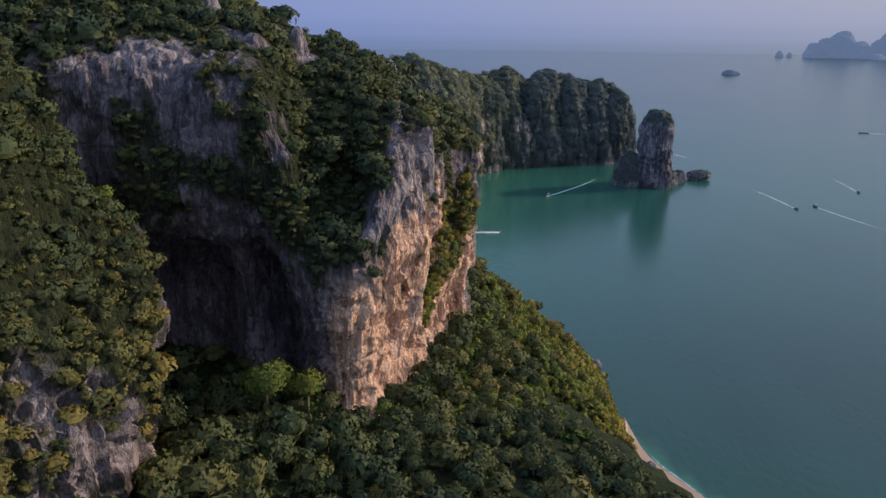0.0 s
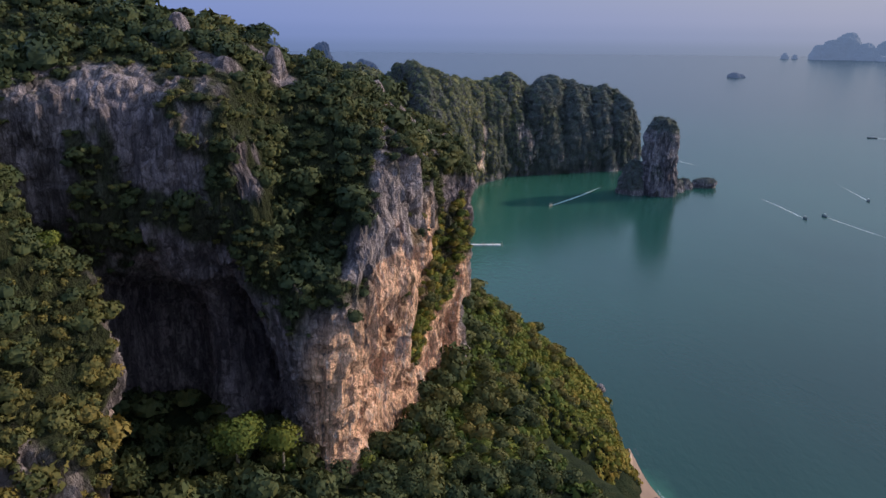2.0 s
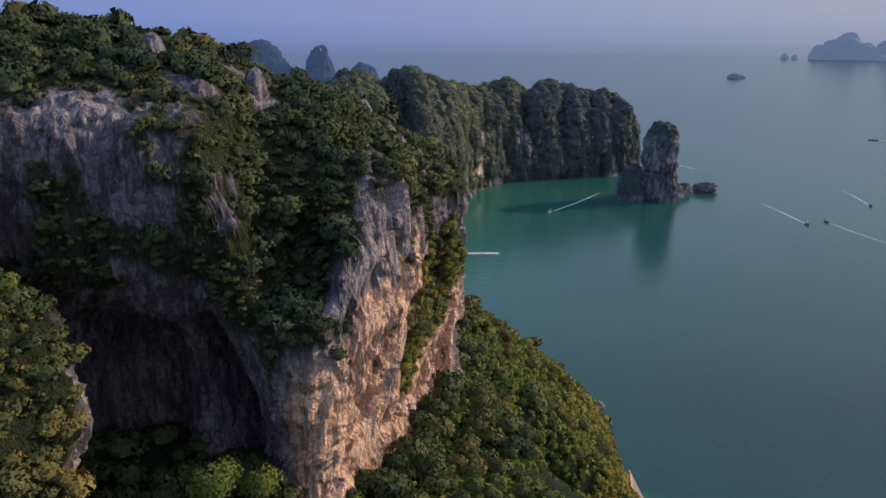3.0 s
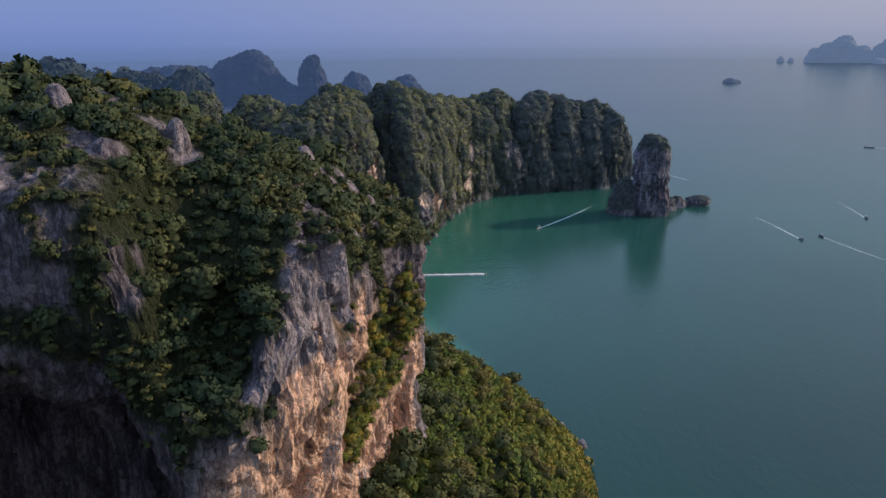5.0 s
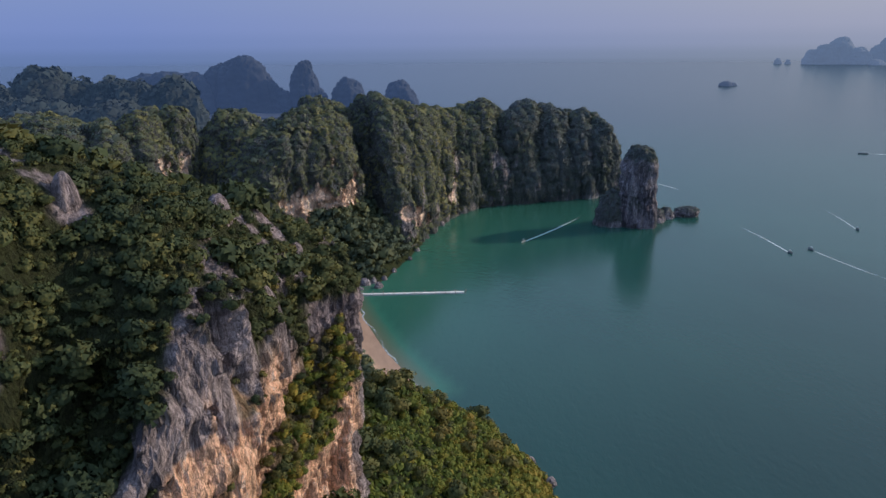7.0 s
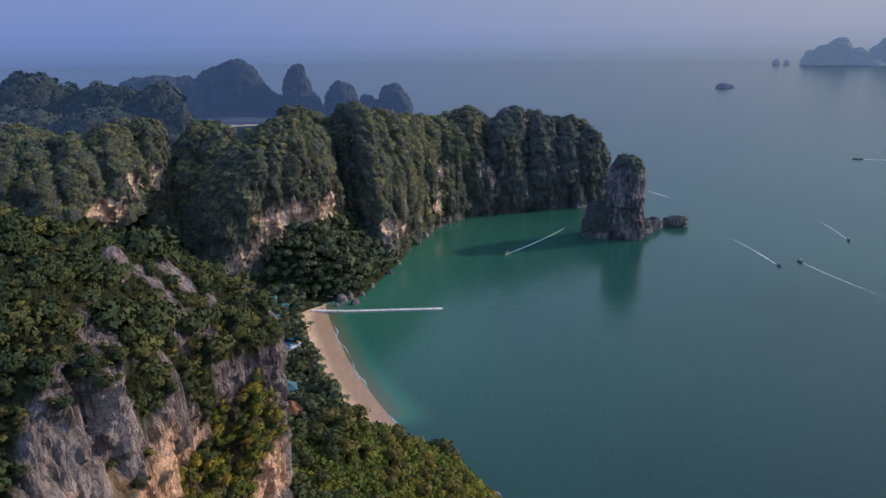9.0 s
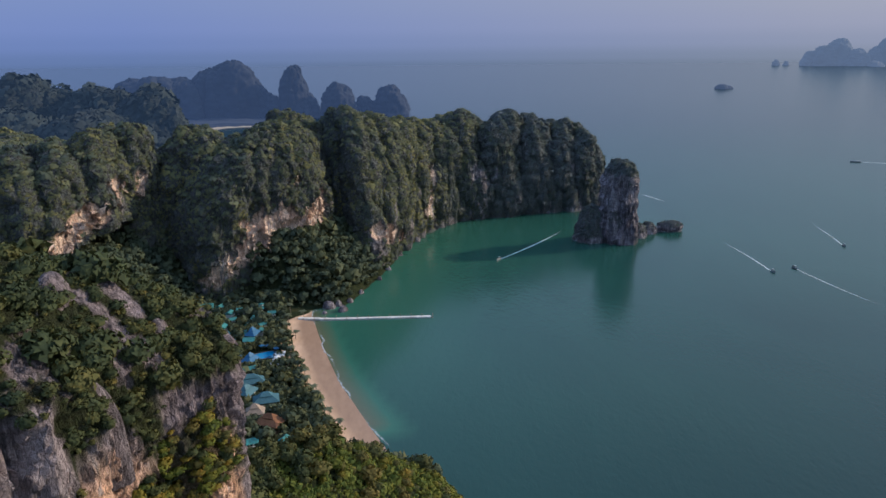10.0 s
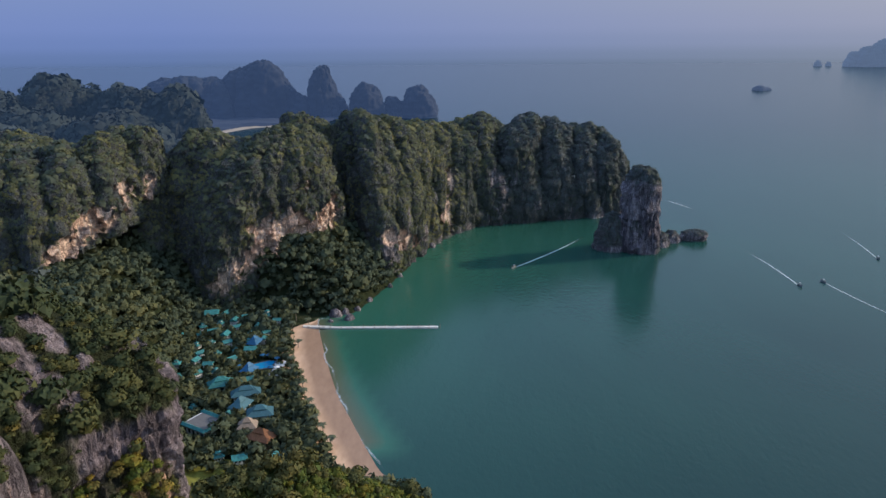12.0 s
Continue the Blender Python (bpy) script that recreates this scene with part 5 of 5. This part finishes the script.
for x, y, a, w, d, style in LODGES:
    roof = (TEAL, SLATE, BLUE, BROWN, SLATE, WOOD)[style]
    words = ("teal-roofed lodge among the trees", "long lodge under a grey-blue hipped roof", "low hall with a bright blue roof", "open hall under a brown thatched roof", "wide hall with a dark grey-blue hipped roof", "small pavilion with a pale weathered roof")[style]
    root = tagged(new("lodge"), words, "house")
    w, d = 0.62 * w, 0.62 * d
    root.matrix_basis = pose(x, y, ground_z(x, y) + 0.2, 0, 0, a)
    bm = bmesh.new()
    box(bm, -w / 2, w / 2, -d / 2, d / 2, -1.5, 3.6)
    part("wall", bm, WHITE if style != 3 else WOOD, root)
    bm = bmesh.new()
    hip(bm, w, d, 3.65, 2.8, 1.1)
    part("roof", bm, roof, root)
    bm = bmesh.new()
    hip(bm, w * 0.55, d * 0.5, 5.6, 1.6, 0.4)
    part("upper_roof", bm, roof, root)
    for k in range(int(w / 3.2)):
        bm = bmesh.new()
        u = -w / 2 + 1.6 + 3.2 * k
        box(bm, u - 0.9, u + 0.9, -d / 2 - 0.04, -d / 2 + 0.1, 0.4, 2.6)
        part("window", bm, GLASS, root)

# main block round a court: teal pitched edges, flat grey middle
court = tagged(new("hotel_block"), "large hotel block with teal roof edges round a grey terrace", "hotel")
court.matrix_basis = pose(-51, 322, ground_z(-51, 322) + 0.2, 0, 0, -28) @ Matrix.Scale(0.72, 4)
bm = bmesh.new()
box(bm, -9, 9, -7.5, 7.5, -1.5, 5.4)
part("wall", bm, WHITE, court)
bm = bmesh.new()
box(bm, -7.6, 7.6, -6.1, 6.1, 5.4, 5.6)
part("terrace", bm, GREY, court)
for k, (w, x, y, a) in enumerate(((19.5, 0, -7.6, 0), (19.5, 0, 7.6, 0), (15.0, 9.2, 0, 90))):
    bm = bmesh.new()
    hip(bm, w, 2.2, 5.7, 1.0, 0.4)
    bmesh.ops.transform(bm, matrix=pose(x, y, 0, 0, 0, a), verts=bm.verts)
    part("roof", bm, TEAL, court)
for side in (-7.54, 7.44):
    for k in range(5):
        bm = bmesh.new()
        box(bm, -7.6 + 3.4 * k, -5.8 + 3.4 * k, side, side + 0.1, 1.2, 3.6)
        part("window", bm, GLASS, court)

# swimming pool with its deck
POOLBLUE = plain("pool_water", (0.02, 0.28, 0.55), 0.08, 0.15, 0.8)
pool = tagged(new("swimming_pool"), "bright blue free-form swimming pool with a pale deck", "pool")
pool.matrix_basis = pose(*POOL, ground_z(*POOL) + 0.3, 0, 0, 35) @ Matrix.Scale(0.8, 4)
for name, grow_by, z, material in (("deck", 1.6, 0.25, GREY), ("pool_water", 0.0, 0.32, POOLBLUE)):
    bm = bmesh.new()
    ring = [((8.5 + 1.6 * math.sin(3 * a) + grow_by) * math.cos(a), (5.2 + 1.1 * math.cos(2 * a) + grow_by) * math.sin(a)) for a in np.linspace(0, 2 * math.pi, 40, endpoint=False)]
    lo, hi = [bm.verts.new((px, py, -1.5)) for px, py in ring], [bm.verts.new((px, py, z)) for px, py in ring]
    bm.faces.new(hi)
    for i in range(40):
        bm.faces.new((lo[i], lo[(i + 1) % 40], hi[(i + 1) % 40], hi[i]))
    part(name, bm, material, pool)


def parasol(material, label):
    root = tagged(new("parasol"), label, "parasol", "parasols by the pool")
    bm = bmesh.new()
    tube(bm, [(0, 0, -0.2), (0, 0, 2.4)], [0.05, 0.04])
    part("pole", bm, WOOD, root)
    bm = bmesh.new()
    tip = bm.verts.new((0, 0, 2.75))
    rim = [bm.verts.new((1.5 * math.cos(a), 1.5 * math.sin(a), 2.1 + 0.06 * (i % 2))) for i, a in enumerate(np.linspace(0, 2 * math.pi, 16, endpoint=False))]
    for i in range(16):
        bm.faces.new((rim[i], rim[(i + 1) % 16], tip))
    part("canopy", bm, material, root)
    return root


p1, p2 = parasol(WHITE, "white open parasol beside the pool"), parasol(BLUE, "blue open parasol beside the pool")
for k in range(22):
    x, y = (-37 + 2.2 * (k % 2) + rng.normal(0, 0.4), 362 + 1.9 * k * 0.9) if k < 12 else (POOL[0] + 9.5 * math.cos(k * 0.66) - 1, POOL[1] + 8.5 * math.sin(k * 0.66))
    m = pose(x, y, ground_z(x, y) + 0.3, 0, 0, 30 * k)
    proto = p1 if k < 12 else p2
    if k in (0, 12):
        proto.matrix_basis = m
    else:
        copy_thing(proto, m)

# ---------------------------------------------------------------- beach palms
def palm(seed, height):
    root = tagged(new("palm"), "slender coconut palm on the sand", "palm", "palms along the beach")
    r = np.random.default_rng(seed)
    lean = r.normal(0, 0.5, 2)
    bm = bmesh.new()
    tube(bm, [(0, 0, -0.5), (0.3 * lean[0], 0.3 * lean[1], 0.5 * height), (lean[0], lean[1], height)], [0.2, 0.14, 0.11])
    part("trunk", bm, BARK, root)
    bm = bmesh.new()
    for k in range(13):
        a, droop = 2 * math.pi * k / 13 + r.normal(0, 0.15), r.uniform(0.5, 1.3)
        spine = [(lean[0] + 2.4 * s * math.cos(a), lean[1] + 2.4 * s * math.sin(a), height + 0.9 * s - droop * 1.6 * s * s) for s in np.linspace(0, 1, 6)]
        side = Vector((-math.sin(a), math.cos(a), 0))
        rows = [(bm.verts.new(Vector(p) - side * w + Vector((0, 0, -0.35 * w))), bm.verts.new(p), bm.verts.new(Vector(p) + side * w + Vector((0, 0, -0.35 * w)))) for p, w in zip(spine, (0.08, 0.42, 0.5, 0.42, 0.28, 0.03))]
        for lo, hi in zip(rows, rows[1:]):
            bm.faces.new((lo[0], lo[1], hi[1], hi[0]))
            bm.faces.new((lo[1], lo[2], hi[2], hi[1]))
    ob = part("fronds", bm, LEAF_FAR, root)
    a = ob.data.attributes.new("tint", "FLOAT", "POINT")
    a.data.foreach_set("value", np.full(len(ob.data.vertices), 0.45, np.float32))
    return root


palms = [palm(5, 4.6), palm(9, 5.4)]
spots = [(-7.3, 328.4), (-17, 349), (-13.7, 340.5), (2.2, 311), (-35, 434), (-39.2, 401), (-33.5, 403), (-24, 366), (-27, 372), (-30.5, 380), (-20, 358), (-41, 412), (-42, 425), (-11, 334), (-3, 322), (-44, 441)]
for k, (x, y) in enumerate(spots):
    m = pose(x, y, ground_z(x, y) + 0.4, 0, 0, 77 * k)
    if k < 2:
        palms[k].matrix_basis = m
    else:
        copy_thing(palms[k % 2], m)

# ---------------------------------------------------------------- floating pier
PIER = plain("pale_pontoon", (0.66, 0.64, 0.60), 0.8, 0.12, 1.0)
pier = tagged(new("floating_pier"), "long straight pale floating pier running out from the beach", "pier")
pier.matrix_basis = pose(-38, 432.2, 0, 0, 0, math.degrees(math.atan2(4.0, 72.5)))
shape = bmesh.new()
box(shape, -0.98, 0.98, -1.1, 1.1, -0.25, 0.75)
bmesh.ops.bevel(shape, geom=shape.edges[:], offset=0.08, segments=1)
pontoon = bpy.data.meshes.new("pontoon")
shape.to_mesh(pontoon)
shape.free()
pontoon.materials.append(PIER)
for k in range(37):
    ob = new("pontoon", pontoon)
    ob.parent = pier
    ob.location = (1.0 + 2.0 * k, 0, 1.0 * max(0, 1 - k / 9) + 0.06 * (k % 2))
for k in range(13):
    for side in (-1.25, 1.25):
        bm = bmesh.new()
        tube(bm, [(3 + 6 * k, side, -2), (3 + 6 * k, side, 2.0)], [0.13, 0.13])
        part("mooring_post", bm, WOOD, pier)

# ---------------------------------------------------------------- boats and wakes
def foam_material():
    m, nt, p = mat_base("wake_foam", 0.6, 0.3)
    p.inputs["Base Color"].default_value = (0.70, 0.78, 0.80, 1)
    n = noise_of(nt, place_of(nt, 0.5, 0.5, 1), 1.0, 5, 0.7)
    a = nt.nodes.new("ShaderNodeMath")
    a.operation = "MULTIPLY_ADD"
    nt.links.new(n, a.inputs[0])
    a.inputs[1].default_value = 1.2
    s = nt.nodes.new("ShaderNodeMath")
    s.operation = "SUBTRACT"
    nt.links.new(attr(nt, "foam"), s.inputs[0])
    s.inputs[1].default_value = 0.75
    nt.links.new(s.outputs[0], a.inputs[2])
    c = nd(nt, "ShaderNodeClamp")
    nt.links.new(a.outputs[0], c.inputs["Value"])
    t = nt.nodes.new("ShaderNodeBsdfTransparent")
    x = nt.nodes.new("ShaderNodeMixShader")
    nt.links.new(c.outputs[0], x.inputs[0])
    nt.links.new(t.outputs[0], x.inputs[1])
    nt.links.new(p.outputs[0], x.inputs[2])
    nt.links.new(x.outputs[0], nt.nodes["Material Output"].inputs["Surface"])
    return m


FOAM = foam_material()
HULL = plain("weathered_hull_paint", (0.22, 0.22, 0.22), 0.5, 0.2, 1.0)
CANVAS = plain("faded_canvas", (0.35, 0.38, 0.40), 0.9, 0.15, 1.0)


def ribbon(name, line, half, strength, material, label, category, z=0.05):
    """A strip of foam on the water along a line; foam fades to its edges."""
    n = len(line)
    tan = np.gradient(line, axis=0)
    tan /= np.linalg.norm(tan, axis=1, keepdims=True)
    side = np.stack([-tan[:, 1], tan[:, 0]], 1)
    v, f = [], []
    for o in np.linspace(-1, 1, 7):
        v.append(np.c_[line + side * (o * half)[:, None], np.full(n, z)])
        f.append(strength * (1 - o * o))
    ob = mesh_from(name, np.array(v).reshape(-1, 3), grid_faces(7, n)[:, ::-1], material, attrs={"foam": np.concatenate(f)})
    return tagged(ob, label, category)


def boat(x, y, dx, dy, long, label):
    root = tagged(new("boat"), label, "boat", "boats in the bay")
    root.matrix_basis = pose(x, y, 0.1, 0, 0, math.degrees(math.atan2(dy, dx)))
    bm = bmesh.new()
    rows = []
    for s in np.linspace(0, 1, 9):
        w = 0.85 * (1 - max(0, s - 0.35) ** 2 / 0.45) * long / 10
        w = max(w, 0.06)
        rise = 0.9 + 1.0 * max(0, s - 0.6) ** 2 * 5
        px = (s - 0.5) * long
        rows.append([bm.verts.new(c) for c in ((px, -0.55 * w, -0.4), (px, -w, rise), (px, -w * 0.8, rise), (px, 0, 0.35), (px, w * 0.8, rise), (px, w, rise), (px, 0.55 * w, -0.4))])
    for lo, hi in zip(rows, rows[1:]):
        for i in range(6):
            bm.faces.new((lo[i], lo[i + 1], hi[i + 1], hi[i]))
        bm.faces.new((lo[6], lo[0], hi[0], hi[6]))
    bm.faces.new(rows[0])
    bm.faces.new(rows[-1][::-1])
    part("hull", bm, HULL, root)
    bm = bmesh.new()
    box(bm, -0.28 * long, 0.12 * long, -0.75 * long / 10, 0.75 * long / 10, 2.0, 2.12)
    part("canopy", bm, CANVAS, root, "faded canvas sun roof")
    for px in (-0.27, 0.11):
        for py in (-0.68, 0.68):
            bm = bmesh.new()
            tube(bm, [(px * long, py * long / 10, 0.6), (px * long, py * long / 10, 2.02)], [0.04, 0.04])
            part("post", bm, WOOD, root)
    return root


# bow x, y; end of the wake x, y; boat length; strength
for bx, by, ex, ey, long, strong in ((82, 545, 139, 628, 5.5, 1.25), (262, 513, 254, 592, 5, 1.0), (280, 521, 300, 444, 5, 0.85), (342, 574, 350, 650, 5, 0.8), (560, 953, 670, 922, 12, 1.0)):
    d = np.array([bx - ex, by - ey], float)
    n = np.hypot(*d)
    d /= n
    s = np.linspace(0, 1, 40)
    bow = 0.03 * n * np.sin(s * 2.6)
    line = np.c_[bx - d[0] * (s * n + long * 0.4) - d[1] * bow, by - d[1] * (s * n + long * 0.4) + d[0] * bow]
    ribbon("wake", line, (0.5 + 0.9 * s ** 0.7) * (long / 7) ** 0.8, strong * (1 - s) ** 0.8 * 1.35, FOAM, "white foaming wake trailing behind a boat", "wake")
    boat(bx, by, d[0], d[1], long, "grey-brown longtail boat with a canvas roof" if long < 10 else "larger tour boat with a canvas roof")
s = np.linspace(0, 1, 20)
ribbon("wake", np.c_[256 - 16 * s, 731 + 40 * s], 0.9 + 0.8 * s, 0.75 * np.sin(np.pi * (0.15 + 0.8 * s)), FOAM, "fading white wake beyond the sea pillar", "wake", 0.03)

# surf along the beach
line = spline(COAST[11:19], 160)
tan = np.gradient(line, axis=0)
tan /= np.linalg.norm(tan, axis=1, keepdims=True)
off = np.stack([tan[:, 1], -tan[:, 0]], 1)
wig = fbm(np.c_[np.linspace(0, 22, 160), np.zeros(160), np.zeros(160)], 3, seed=77)
ribbon("surf", line + off * (1.4 + 2.0 * wig)[:, None], np.full(160, 0.8), (0.36 + 0.24 * np.sin(np.linspace(0, 23, 160)) + 0.2 * wig) * step(-0.02, 0.12, np.linspace(0, 1, 160)), FOAM, "thin broken line of white surf", "surf", 0.12)
line = spline(COAST[2:7], 60)
tan = np.gradient(line, axis=0)
tan /= np.linalg.norm(tan, axis=1, keepdims=True)
ribbon("surf", line + np.stack([tan[:, 1], -tan[:, 0]], 1) * 1.5, np.full(60, 0.7), 0.22 + 0.3 * np.sin(np.linspace(0, 19, 60)), FOAM, "thin broken line of white surf", "surf", 0.12)

# pale beach across the far bay, the low land behind it
FAR_SAND = plain("far_beach_sand", (0.40, 0.35, 0.29), 0.9, 0.12, 0.05)
line = spline([(-470, 1225), (-425, 1262), (-392, 1310), (-378, 1350), (-362, 1385), (-325, 1402), (-285, 1412)], 50)
tan = np.gradient(line, axis=0)
tan /= np.linalg.norm(tan, axis=1, keepdims=True)
inland = np.stack([-tan[:, 1], tan[:, 0]], 1)
v = np.concatenate([np.c_[line + inland * o, np.full(50, z)] for o, z in ((-2, 0.05), (0, 0.6), (7, 1.4), (15, 2.0))])
tagged(mesh_from("distant_beach", v, grid_faces(4, 50)[:, ::-1], FAR_SAND), "pale curved beach across the far bay", "beach", kind="structure")
x, y = np.meshgrid(np.linspace(-760, -230, 60), np.linspace(1240, 1720, 54), indexing="ij")
edge = np.interp(y, line[:, 1], line[:, 0]) - 22
z = np.where((x < edge) | (y > 1425), 5 + 6 * fbm(np.c_[x.ravel() / 40, y.ravel() / 40, 0 * x.ravel()], 3, seed=4).reshape(x.shape), -6)
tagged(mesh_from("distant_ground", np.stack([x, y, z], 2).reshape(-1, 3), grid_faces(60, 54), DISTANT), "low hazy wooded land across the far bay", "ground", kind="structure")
